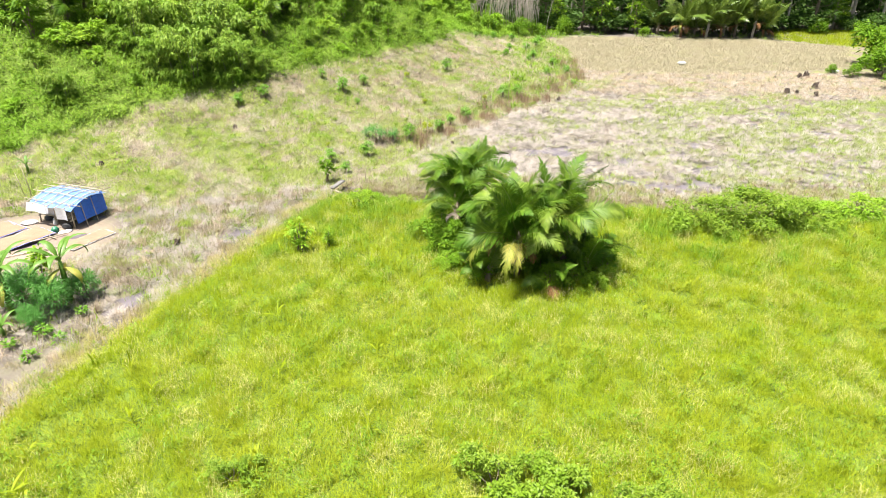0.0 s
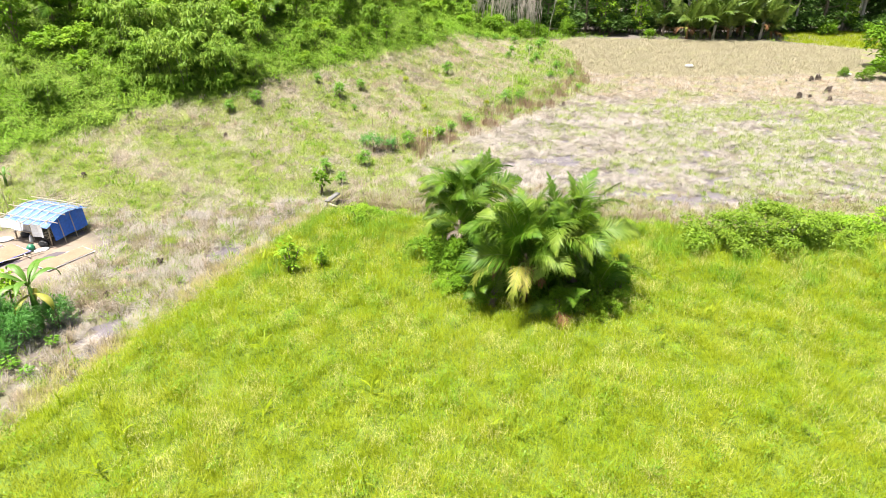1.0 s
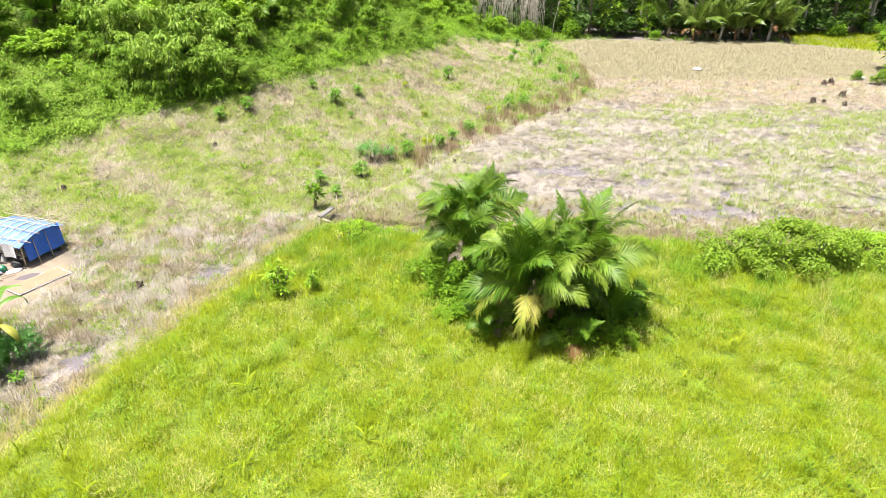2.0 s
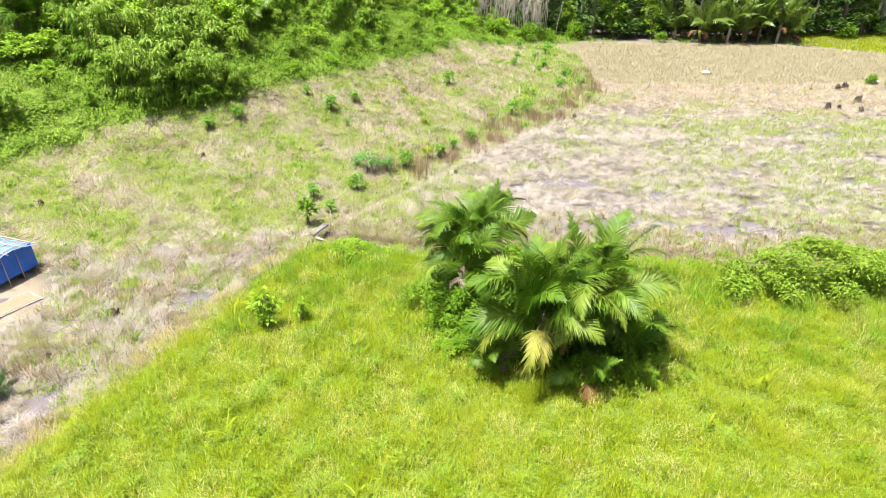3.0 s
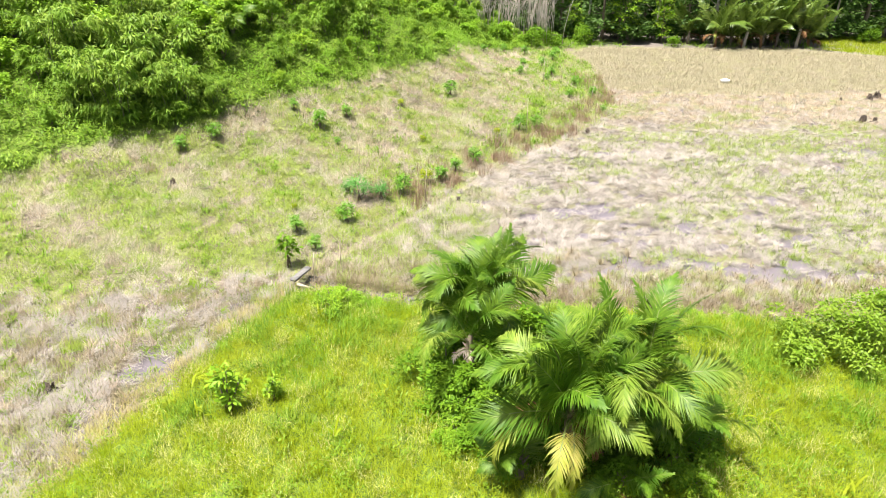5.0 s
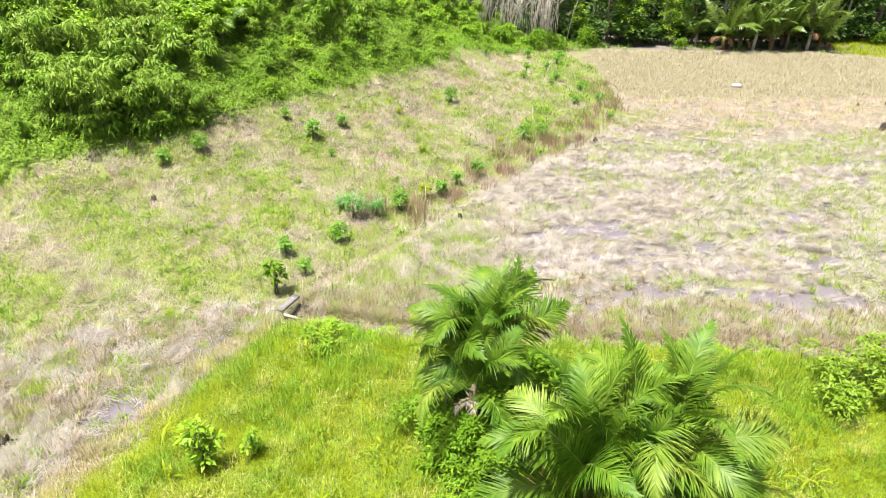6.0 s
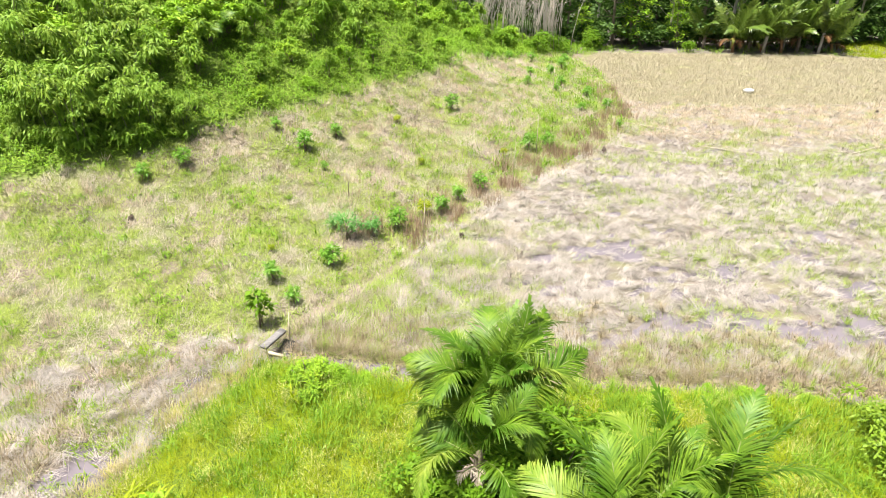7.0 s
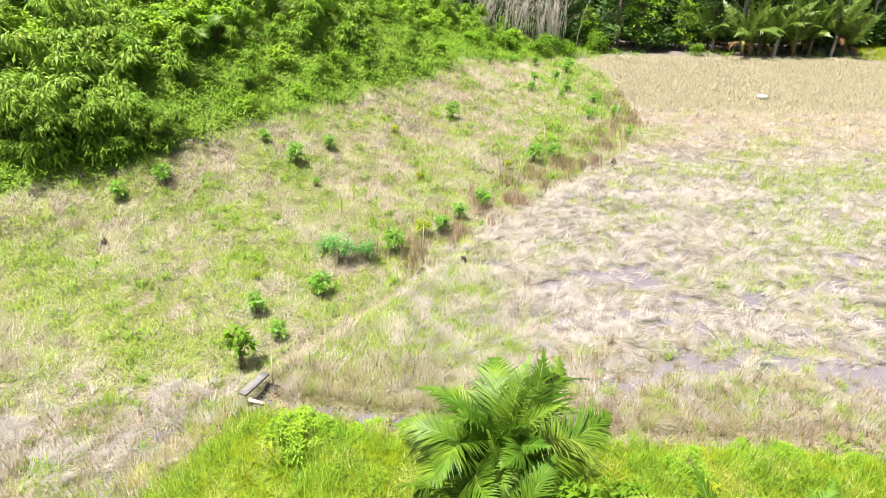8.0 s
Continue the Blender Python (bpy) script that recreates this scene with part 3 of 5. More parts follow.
x, y, r = spots(2600, -24, -6, 12, 32, lambda x, y: (1 - 0.8 * puddle(x, y)) * yard_free(x, y) * on_paddy(x, y) * off_path(x, y) * smooth(waves(x, y, 2.4, 80) + 0.4 * waves(x, y, 0.8, 81), -0.05, 0.4), 34)
tufts("strip_stubble", "drooping clumps of dry rice stubble beside the green field", x, y, r, TANSTRAW, 44, 0.45, 0.016, (3, 60), 0.5, "stubble", spread=0.06)
x, y, r = spots(15000, 9, 43, 61, 83, lambda x, y: inside(x, y, RICE_EDGE) * 1.0, 7)
tufts("ripe_rice", "standing ripe golden rice", x, y, r, RICE, 20, 0.46, 0.026, (10, 78), 0.4, "rice", spread=0.2, profile=(1.0,))


def on_slope(x, y):
    d = uphill(x, y)
    way, _ = from_line(x, y, PATHWAY)
    return smooth(d, -0.4, 0.5) * (1 - smooth(d - veg_edge(x, y), -0.4, 0.6)) * smooth(way, 0.14, 0.32)


def grassier(x, y):
    return smooth(waves(x, y, 5, 51, 4) + 0.5 * waves(x, y, 1.5, 57) + np.interp(y, [30, 38, 46, 60], [0.4, 0.3, 0.0, 0.0]) + 0.5 * smooth(y, 48, 54) * (1 - smooth(uphill(x, y), 3, 6)), -0.3, 0.5)


x, y, r = spots(85000, -30, 11, 28, 82, lambda x, y: on_slope(x, y) * (0.1 + 0.9 * grassier(x, y)) * np.interp(y, [30, 60], [1, 0.7]), 8)
tufts("slope_grass", "patchy green grass on a harvested slope", x, y, r, UPGRASS, 15, 0.28, 0.022, (20, 85), 0.2, spread=0.14, profile=(1.0,))
x, y, r = spots(60000, -30, 11, 28, 82, lambda x, y: on_slope(x, y) * (1.0 - 0.8 * grassier(x, y)) * np.interp(y, [30, 60], [1, 0.6]), 9)
tufts("slope_straw", "dry bleached grass and straw on the slope", x, y, r, PALESTRAW, 16, 0.46, 0.015, (30, 86), 0.2, "straw", comb(x, y), 0.11, fan=0.7, profile=(1.0,), stray=0.8)
x, y, r = spots(30000, -30, 11, 28, 82, lambda x, y: on_slope(x, y) * smooth(waves(x, y, 1.5, 76) + 0.5 * waves(x, y, 6, 77) + np.interp(y, [30, 38, 46], [-0.45, -0.15, 0.3]) - 0.35 * grassier(x, y), -0.1, 0.5), 33)
tufts("standing_straw", "upright tan dead grass on the slope", x, y, r, TANSTRAW, 12, 0.46, 0.019, (2, 38), 0.25, "straw", spread=0.1, profile=(1.0,))
x, y, r = spots(10000, -30, 11, 28, 82, lambda x, y: on_slope(x, y) * smooth(waves(x, y, 1.6, 52) + 0.6 * waves(x, y, 9, 53), 0.25, 0.7), 10)
tufts("slope_weeds", "low leafy weeds on the slope", x, y, r, WEED, 20, 0.12, 0.042, (30, 95), 0.2, "weeds", spread=0.17, profile=(0.3, 1.0), lift=0.26)
x, y, r = spots(14000, -30, 9, 29, 70, lambda x, y: on_slope(x, y) * smooth(waves(x, y, 0.9, 72) + 0.5 * waves(x, y, 5, 51, 4), 0.4, 0.7), 31)
tufts("slope_clumps", "dark green weed clumps dotted over the slope", x, y, r, FERN, 14, 0.26, 0.04, (15, 85), 0.3, "weeds", spread=0.12, profile=(0.4, 1.0), lift=0.16)
x, y, r = spots(7000, -24, -7, 14, 31.5, lambda x, y: yard_free(x, y) * on_paddy(x, y) * smooth(waves(x, y, 1.0, 73) + 0.5 * waves(x, y, 4, 74), 0.35, 0.65), 32)
tufts("strip_clumps", "green weed clumps among the trampled straw", x, y, r, WEED, 14, 0.24, 0.03, (15, 85), 0.3, "weeds", spread=0.12, profile=(0.4, 1.0), lift=0.16)
x, y, r = spots(9000, -6, 11, 38, 66, lambda x, y: (1 - smooth(np.abs(uphill(x, y) - 1.1), 0.5, 1.6)) * smooth(waves(x, y, 2.2, 67), -0.1, 0.4), 24)
tufts("dry_stalks", "upright brown dead stalks along the paddy's edge", x, y, r, DRYSTALK, 14, 0.7, 0.022, (0, 22), 0.1, "stalks", spread=0.12, profile=(1.0,))
x, y, r = spots(4200, -1, 12, 46, 82, lambda x, y: smooth(uphill(x, y), -0.2, 0.5) * (1 - smooth(uphill(x, y), 3.5, 6)) * smooth(waves(x, y, 2.4, 68) + 0.3 * (y > 58), -0.1, 0.9), 25)
tufts("bank_weeds", "rank green weeds on the bank above the rice", x, y, r, FERN, 14, 0.34, 0.05, (15, 90), 0.3, "weeds", spread=0.2, profile=(0.4, 1.0), lift=0.3)


def overgrown(x, y):
    d = uphill(x, y)
    return smooth(d - veg_edge(x, y) + 0.6 * waves(x, y, 2.5, 55), -0.2, 0.4) * (d < 34) * (y < 84)


x, y, r = spots(44000, -48, 9, 28, 84, lambda x, y: overgrown(x, y) * np.interp(uphill(x, y), [5, 14, 34], [1, 0.9, 0.4]), 11)
lump = waves(x, y, 2.2, 56)
tufts("hillside_ferns", "dense bright green ferns and creepers on the hillside", x, y, r, FERN, 18, 0.23 + 0.1 * lump, 0.07, (15, 110), 0.4, "ferns", spread=0.2, profile=(1.0,), lift=0.6)
x, y, r = spots(3600, 34, 60, 76, 90, lambda x, y: 1.0 * inside(x, y, [(35.5, 81.9), (41.5, 77.6), (60, 77), (60, 90), (38, 90)]), 12)
tufts("far_grass", "bright grass clearing by the forest", x, y, r, GRASS, 10, 0.45, 0.05, (5, 55), 0.3, spread=0.2, profile=(1.0,))


x, y, r = spots(4500, -6, 9, 30.3, 31.6, lambda x, y: 1 - smooth(np.abs(y - np.interp(x, [-5.6, -4.5, -3, -1.2, 3, 7], [31.3, 31.2, 31.0, 30.85, 30.6, 30.5]) - 0.1 * waves(x, y, 1.2, 71)), 0.1, 0.35), 29)
tufts("ditch_thatch", "brown dead grass overhanging the muddy ditch", x, y, r, STUBBLE, 16, 0.52, 0.016, (10, 75), 0.55, spread=0.1, profile=(1.0,))
x, y, r = spots(1500, 7, 36, 79, 86, lambda x, y: ~inside(x, y, RICE_EDGE) * (y > 81) * np.interp(x, [10, 14], [0.9, 0.1]), 30)
tufts("forest_edge_weeds", "green weeds where the rice meets the forest", x, y, r, FERN, 14, 0.45, 0.05, (10, 85), 0.3, "weeds", spread=0.25, profile=(0.4, 1.0), lift=0.3)


# ---- palms ----
def frond_mesh(name, length, rise, fall, leaflet, mat, seed, pairs=96, ragged=0.08, wide=0.028, start=0.14):
    """One feather leaf: a curved midrib rising at rise degrees and bending by fall, leaflets on both sides."""
    r = np.random.RandomState(seed)
    n = 14
    pts, p, ang = [], np.zeros(3), radians(rise)
    for i in range(n + 1):
        pts.append(p.copy())
        ang -= radians(fall) / n * (0.3 + 1.4 * i / n)
        p = p + length / n * np.array([math.cos(ang), 0, math.sin(ang)])
    pts = np.array(pts)
    s = np.repeat(np.linspace(start, 0.99, pairs), 2)
    hand = np.tile([1.0, -1.0], pairs)
    f = s * n
    i = np.minimum(f.astype(int), n - 1)
    base = pts[i] + (pts[i + 1] - pts[i]) * (f - i)[:, None]
    along = pts[i + 1] - pts[i]
    along /= np.linalg.norm(along, axis=1)[:, None]
    up = np.stack([-along[:, 2], 0 * s, along[:, 0]], 1)
    out = np.stack([0 * s, hand, 0 * s], 1)
    sweep = np.radians(58 - 32 * s + r.normal(0, 5, len(s)))
    vee = np.radians(14 + r.normal(0, 6, len(s)))
    way = along * np.cos(sweep)[:, None] + (out * np.cos(vee)[:, None] + up * np.sin(vee)[:, None]) * np.sin(sweep)[:, None]
    side = np.cross(way, up)
    side /= np.linalg.norm(side, axis=1)[:, None]
    size = leaflet * np.sin(np.clip(s * 1.05, 0, 1) ** 0.7 * math.pi * 0.86 + 0.32) * (1 + ragged * r.normal(size=len(s)))
    leaves = ribbons(base, way, side, np.maximum(size, 0.08), wide, 0.22 + 0.5 * r.uniform(size=len(s)) ** 2, (0.6, 1.0, 0.8))
    rib = tube(pts[::2], np.linspace(0.032, 0.007, len(pts[::2])), 4)
    return mesh_of(name, *leaves, mat), mesh_of("midrib", *rib, RIB)


def hang_frond(name, meshes, parent, m, label=""):
    f = tagged(new(name, meshes[0]), label)
    f.parent, f.matrix_basis = parent, m
    new("midrib", meshes[1]).parent = f


FRONDS = [frond_mesh("frond", 3.0, 89, 48, 0.95, PALM, 1, 112, 0.06, 0.032), frond_mesh("frond", 3.3, 87, 88, 1.05, PALM, 2, 116, 0.06, 0.032), frond_mesh("frond", 3.3, 80, 118, 1.05, PALM, 3, 116, 0.08, 0.032),
          frond_mesh("frond", 3.2, 72, 126, 1.0, PALMGOLD, 8, 112, 0.08, 0.032), frond_mesh("frond", 2.9, 52, 124, 0.92, PALM, 4, 104, 0.1, 0.032)]
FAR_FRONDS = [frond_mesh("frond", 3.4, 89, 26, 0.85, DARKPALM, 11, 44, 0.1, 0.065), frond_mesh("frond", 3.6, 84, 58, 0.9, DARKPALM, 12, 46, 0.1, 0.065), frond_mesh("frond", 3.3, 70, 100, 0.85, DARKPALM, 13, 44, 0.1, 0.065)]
DRYFROND = frond_mesh("dry_frond", 2.5, 50, 168, 0.42, DEADLEAF, 5, 40, 0.3, 0.026, 0.42)
RUSTFROND = frond_mesh("dry_frond", 1.9, 35, 130, 0.55, RUSTLEAF, 6, 40, 0.3, 0.036)
ASHFROND = frond_mesh("dry_frond", 1.0, 20, 120, 0.3, ASHLEAF, 7, 26, 0.3, 0.032)


def palm(x, y, stem, fronds, size, seed, label, group="", dry=(), lean=0, thick=0.15, bark=BARK, kinds=FRONDS, gap=None):
    """A feather palm: a stem with old leaf bases and a whorl of fronds."""
    r = random.Random(seed)
    ob = thing("palm", label, "palm", group)
    ob.matrix_basis = pose(x, y, float(height(x, y)) - 0.05, 0, 0, 0)
    top = Vector((lean, 0, stem))
    ribs = [tube([(0, 0, 0), (lean * 0.35, 0, stem * 0.5), top, top + Vector((0, 0, 0.35))], [thick, thick * 0.8, thick * 0.85, 0.04], 8)]
    for i in range(int(10 + stem * 8)):
        a, z = i * 2.4, 0.1 + i / (10 + stem * 8) * (stem + 0.1)
        u = Vector((lean * z / max(stem, 0.1), 0, z))
        ribs.append(tube([u, u + Vector((0.2 * math.cos(a), 0.2 * math.sin(a), 0.28))], [0.05, 0.015], 4))
    part("trunk", joined(*ribs), bark, ob)
    for i in range(fronds):
        kind = min(len(kinds) - 1, int(len(kinds) * (i + 0.5 * r.random()) / fronds))
        k = size * r.uniform(0.85, 1.12)
        turn = i * 137.5 + r.uniform(-16, 16)
        if gap and kind >= len(kinds) - 3 and abs((turn - gap + 180) % 360 - 180) < 34:
            turn += 75
        m = Matrix.Translation(top) @ pose(0, 0, 0, r.uniform(-42, 42), r.uniform(-12, 16), turn) @ Matrix.Diagonal((k, k, k, 1))
        hang_frond("frond", kinds[kind], ob, m)
    for a, k, *what in dry:
        meshes, label = what or (DRYFROND, "withered yellow hanging frond")
        hang_frond("dry_frond", meshes, ob, Matrix.Translation(top - Vector((0, 0, 0.15))) @ pose(0, 0, 0, 0, 5, a) @ Matrix.Diagonal((k, k, k, 1)), label)
    return ob


CLUMP = "palms of the clump in the field"
RUST, ASH = (RUSTFROND, "rust-brown dead frond"), (ASHFROND, "bleached dead frond")
palm(2.0, 22.3, 1.6, 30, 0.96, 1, "large feather palm with arching fronds and a yellowed one", CLUMP, [(-106, 1.15), (-95, 1.0), (165, 0.9, *RUST), (195, 0.8, *RUST), (-60, 0.7, *RUST), (-150, 1.2)], gap=-100)
palm(3.75, 22.8, 2.35, 11, 0.78, 2, "feather palm with bleached dead fronds under its crown", CLUMP, [(-80, 0.8, *ASH), (-120, 0.7, *ASH), (-40, 0.7, *ASH), (180, 0.7, *RUST)])
palm(-0.05, 26.8, 1.55, 34, 0.84, 3, "tall dark feather palm at the back of the clump", CLUMP, [(150, 0.6), (-80, 0.7, *RUST), (-60, 0.5, *ASH), (170, 0.8, *ASH)])
palm(-0.3, 25.0, 1.6, 11, 0.66, 4, "young feather palm overgrown with creepers", CLUMP, [(-150, 0.7, *ASH), (-95, 0.6, *ASH)])
palm(3.1, 21.5, 0.3, 5, 0.52, 5, "low young feather palm at the clump's foot", CLUMP, [(-80, 0.7, *RUST)])
palm(4.6, 22.6, 0.35, 7, 0.72, 6, "low feather palm with fronds trailing in the grass", CLUMP, [(-20, 0.6)])
palm(0.9, 21.9, 0.3, 5, 0.55, 7, "low feather palm with a yellowed frond", CLUMP)
palm(3.0, 23.6, 1.2, 9, 0.92, 8, "feather palm hidden in the middle of the clump", CLUMP)
FOREST_PALMS = "palms at the forest edge"
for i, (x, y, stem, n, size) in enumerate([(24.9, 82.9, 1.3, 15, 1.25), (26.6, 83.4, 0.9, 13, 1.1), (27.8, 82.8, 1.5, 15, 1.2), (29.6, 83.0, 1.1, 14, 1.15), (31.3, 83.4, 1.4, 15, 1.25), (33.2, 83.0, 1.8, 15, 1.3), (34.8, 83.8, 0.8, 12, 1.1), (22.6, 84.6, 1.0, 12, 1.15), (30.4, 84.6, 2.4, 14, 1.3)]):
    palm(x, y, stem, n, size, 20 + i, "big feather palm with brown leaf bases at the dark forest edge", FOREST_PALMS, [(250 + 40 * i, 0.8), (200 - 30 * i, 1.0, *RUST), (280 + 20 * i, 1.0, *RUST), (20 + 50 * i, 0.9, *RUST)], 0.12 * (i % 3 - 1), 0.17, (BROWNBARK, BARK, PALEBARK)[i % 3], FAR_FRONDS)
palm(-14.8, 51.6, 0.3, 10, 0.85, 31, "small feather palm among the hillside bushes")
palm(-27.4, 46.7, 0.6, 12, 1.0, 32, "feather palm rising from the hillside thicket")
palm(-10.6, 58.5, 0.5, 12, 0.9, 33, "feather palm at the edge of the hillside thicket")


# ---- bushes, canes, trees ----
def bush(name, label, category, clumps, leaves, length, width, mat, seed, stems=6, **more):
    r = np.random.RandomState(seed)
    ob = thing(name, label, category, more.pop("group", ""))
    sticks = []
    for i in range(stems):
        c = clumps[i % len(clumps)]
        sticks.append(tube([(0.1 * math.cos(i * 2.4), 0.1 * math.sin(i * 2.4), 0), (c[0] * 0.5, c[1] * 0.5, c[2] * 0.6), (c[0] + 0.3 * c[3] * math.cos(i), c[1] + 0.3 * c[4] * math.sin(i), c[2] + 0.5 * c[5])], [0.03, 0.022, 0.008], 5))
    part("stem", joined(*sticks), BARK, ob)
    part("foliage", foliage(r, clumps, leaves, length, width, **more), mat, ob)
    return ob


rr = np.random.RandomState(8)
heap = [(0, 0, 0.35, 1.8, 1.0, 0.75), (2.2, 0.2, 0.25, 1.5, 0.9, 0.5), (-1.4, 0.4, 0.2, 1.1, 0.8, 0.4)]
for k in range(44):
    u, v = rr.uniform(-2.5, 4.4), rr.uniform(-1.2, 1.7)
    s = rr.uniform(0.2, 0.55)
    heap.append((u, v, 0.4 + 1.0 * math.exp(-((u - 0.6) / 2.4) ** 2 - ((v - 0.4) / 1.2) ** 2) * rr.uniform(0.6, 1.15), s, s, 0.8 * s))
b = bush("vine_mound", "low shrub smothered in leafy green vines", "bush", heap, 15000, 0.13, 0.055, LIMEVINE, 21, shell=0.25, lean=(30, 125))
stand(b, [(11.8, 27.3, 0, 1.1)])
def creeper(label, mat, seed, leaves, tall=()):
    clumps = lumpy([(0, 0, 0.4, 0.8, 0.7, 0.7), (0.5, 0.5, 0.4, 0.6, 0.6, 0.4), (-0.5, 0.3, 0.3, 0.5, 0.5, 0.5), (0.1, -0.5, 0.2, 0.6, 0.5, 0.4), *tall, (-0.8, -0.2, 0.1, 0.5, 0.3, 0.2)], 8, 0.25, seed)
    return bush("creeper_bush", label, "bush", clumps, leaves, 0.12, 0.05, mat, seed, shell=0.2, lean=(30, 130))


stand(creeper("leafy creepers heaped among the palms", VINE, 22, 3400, [(0.2, 0.1, 1.0, 0.3, 0.3, 0.4)]), [(-0.6, 24.1, 0, 1.0), (0.2, 23.1, 80, 0.9), (0.0, 24.6, 30, 1.4), (3.6, 23.3, 40, 1.3), (4.9, 23.6, 200, 1.0), (-0.9, 25.6, 150, 1.1), (2.0, 23.6, 10, 1.7), (3.0, 21.6, 300, 0.7), (4.1, 22.1, 20, 0.9), (5.3, 22.8, 130, 0.8), (0.8, 22.3, 210, 0.75), (1.5, 25.6, 100, 1.5), (2.6, 26.2, 60, 1.1), (2.9, 22.2, 140, 0.9)])
stand(creeper("leafy creepers in a low mound", BUSH, 27, 3400), [(-4.9, 29.4, 250, 0.8), (18.0, 29.0, 20, 1.3), (20.5, 29.3, 120, 1.2), (16.4, 29.2, 220, 1.1), (-4.3, 29.6, 160, 0.6), (-3.2, 29.6, 10, 0.45), (8.6, 29.2, 200, 0.4), (6.0, 29.4, 40, 0.35), (4.4, 28.6, 20, 0.5), (-0.6, 23.0, 60, 0.55), (4.9, 21.8, 170, 0.5), (7.0, 29.3, 250, 0.45), (-0.2, 25.3, 200, 1.2), (5.4, 23.9, 90, 0.7)])
b = bush("broadleaf_shrub", "bright broad-leaved shrub rising out of the grass", "shrub", [(0, 0, 1.0, 0.25, 0.25, 0.55), (0.3, 0.1, 0.7, 0.2, 0.2, 0.4), (-0.3, 0.15, 0.75, 0.22, 0.2, 0.4), (0.1, -0.1, 0.45, 0.3, 0.3, 0.3)], 230, 0.2, 0.11, BUSH, 23, shell=0.15)
stand(b, [(-6.6, 23.9, 0, 1.0), (-5.5, 24.3, 90, 0.6)])
b = bush("leafy_shrub", "dense leafy shrub in the long grass", "shrub", lumpy([(0, 0, 0.5, 0.8, 0.7, 0.7), (0.9, 0.3, 0.4, 0.7, 0.6, 0.5), (-0.7, 0.4, 0.6, 0.5, 0.5, 0.7)], 9, 0.22, 24), 2600, 0.13, 0.055, LIMEVINE, 24, shell=0.2, lean=(30, 125))
stand(b, [(0.9, 11.7, 0, 0.85), (2.5, 11.4, 100, 0.8), (4.2, 11.4, 200, 0.7), (1.9, 10.7, 30, 1.0), (-5.3, 11.6, 30, 0.5)])


def cane_clump(label, seed, canes, tall, reach, mat, leaves, length, width):
    """Arching canes, each with plumes of hanging leaves along its upper part."""
    r = np.random.RandomState(seed)
    ob = thing("bamboo_clump", label, "bamboo")
    sticks, plumes = [], []
    for i in range(canes):
        a, h, out = r.uniform(0, 2 * math.pi), tall * r.uniform(0.6, 1.1), reach * r.uniform(0.4, 1.1)
        b0 = np.array([0.5 * reach * r.uniform(-1, 1) * math.cos(a), 0.5 * reach * r.uniform(-1, 1), 0])
        line = [b0 + np.array([math.cos(a) * out * s ** 2.2, math.sin(a) * out * s ** 2.2, h * (s - 0.28 * s ** 3)]) for s in np.linspace(0, 1, 7)]
        sticks.append(tube(line, np.linspace(0.035, 0.008, 7), 5))
        for s in np.linspace(0.07, 1.0, 7) + r.uniform(-0.06, 0.0, 7):
            k = s * 6
            j = min(int(k), 5)
            p = line[j] + (line[j + 1] - line[j]) * (k - j)
            k = r.uniform(0.22, 0.42)
            plumes.append((*(p + r.normal(0, 0.12, 3)), k, k, 0.8 * k))
    for i in range(canes):
        a, out = r.uniform(0, 2 * math.pi), reach * r.uniform(0.45, 0.8)
        plumes.append((out * math.cos(a), out * math.sin(a), r.uniform(0.1, 0.8), 0.35, 0.35, 0.3))
    for stick in sticks:
        part("cane", stick, GREENCANE, ob)
    part("foliage", foliage(r, plumes, leaves, length, width, lean=(60, 150), droop=0.5, shell=0.1), mat, ob)
    return ob


c = cane_clump("dense dark green bamboo thicket with hanging leaf plumes", 41, 24, 3.9, 1.9, BAMBOO, 7500, 0.26, 0.088)
stand(c, [(-17.4, 41.6, 0, 1.0), (-15.2, 42.2, 70, 0.8), (-19.4, 42.4, 150, 0.9), (-17.0, 44.2, 220, 1.1), (-21.0, 45.0, 300, 1.1), (-24.2, 38.8, 20, 0.62), (-13.8, 43.6, 110, 0.55), (-18.0, 47.5, 260, 1.0), (-23.8, 47.8, 40, 1.0)])

b1 = bush("hillside_bush", "leafy green bush on the hillside", "bush", lumpy([(0, 0, 0.7, 0.9, 0.9, 0.9), (0.6, 0.4, 1.0, 0.7, 0.6, 0.7), (-0.6, 0.3, 0.8, 0.6, 0.7, 0.8), (0.1, -0.6, 0.6, 0.6, 0.5, 0.6)], 7, 0.3, 42), 1300, 0.26, 0.115, BUSH, 42, shell=0.3)
b2 = bush("hillside_bush", "pale green drooping bush on the hillside", "bush", lumpy([(0, 0, 0.8, 0.6, 0.6, 0.9), (0.3, 0.3, 1.8, 0.4, 0.4, 0.8), (-0.4, 0.2, 1.3, 0.4, 0.4, 0.8), (0.2, -0.4, 0.9, 0.5, 0.4, 0.6)], 6, 0.27, 43), 1500, 0.28, 0.075, FERN, 43, shell=0.2, lean=(50, 140), droop=0.5)
b3 = bush("sapling", "slender broad-leaved sapling on the hillside", "sapling", [(0, 0, 2.2, 0.7, 0.7, 0.4), (0.3, 0.2, 1.5, 0.6, 0.6, 0.35), (-0.3, 0, 2.9, 0.5, 0.5, 0.35), (0, -0.3, 1.0, 0.5, 0.5, 0.3)], 420, 0.34, 0.14, VINE, 44, shell=0.1, lean=(60, 120))
r = random.Random(5)
sets, taken = {0: [], 1: [], 2: []}, []
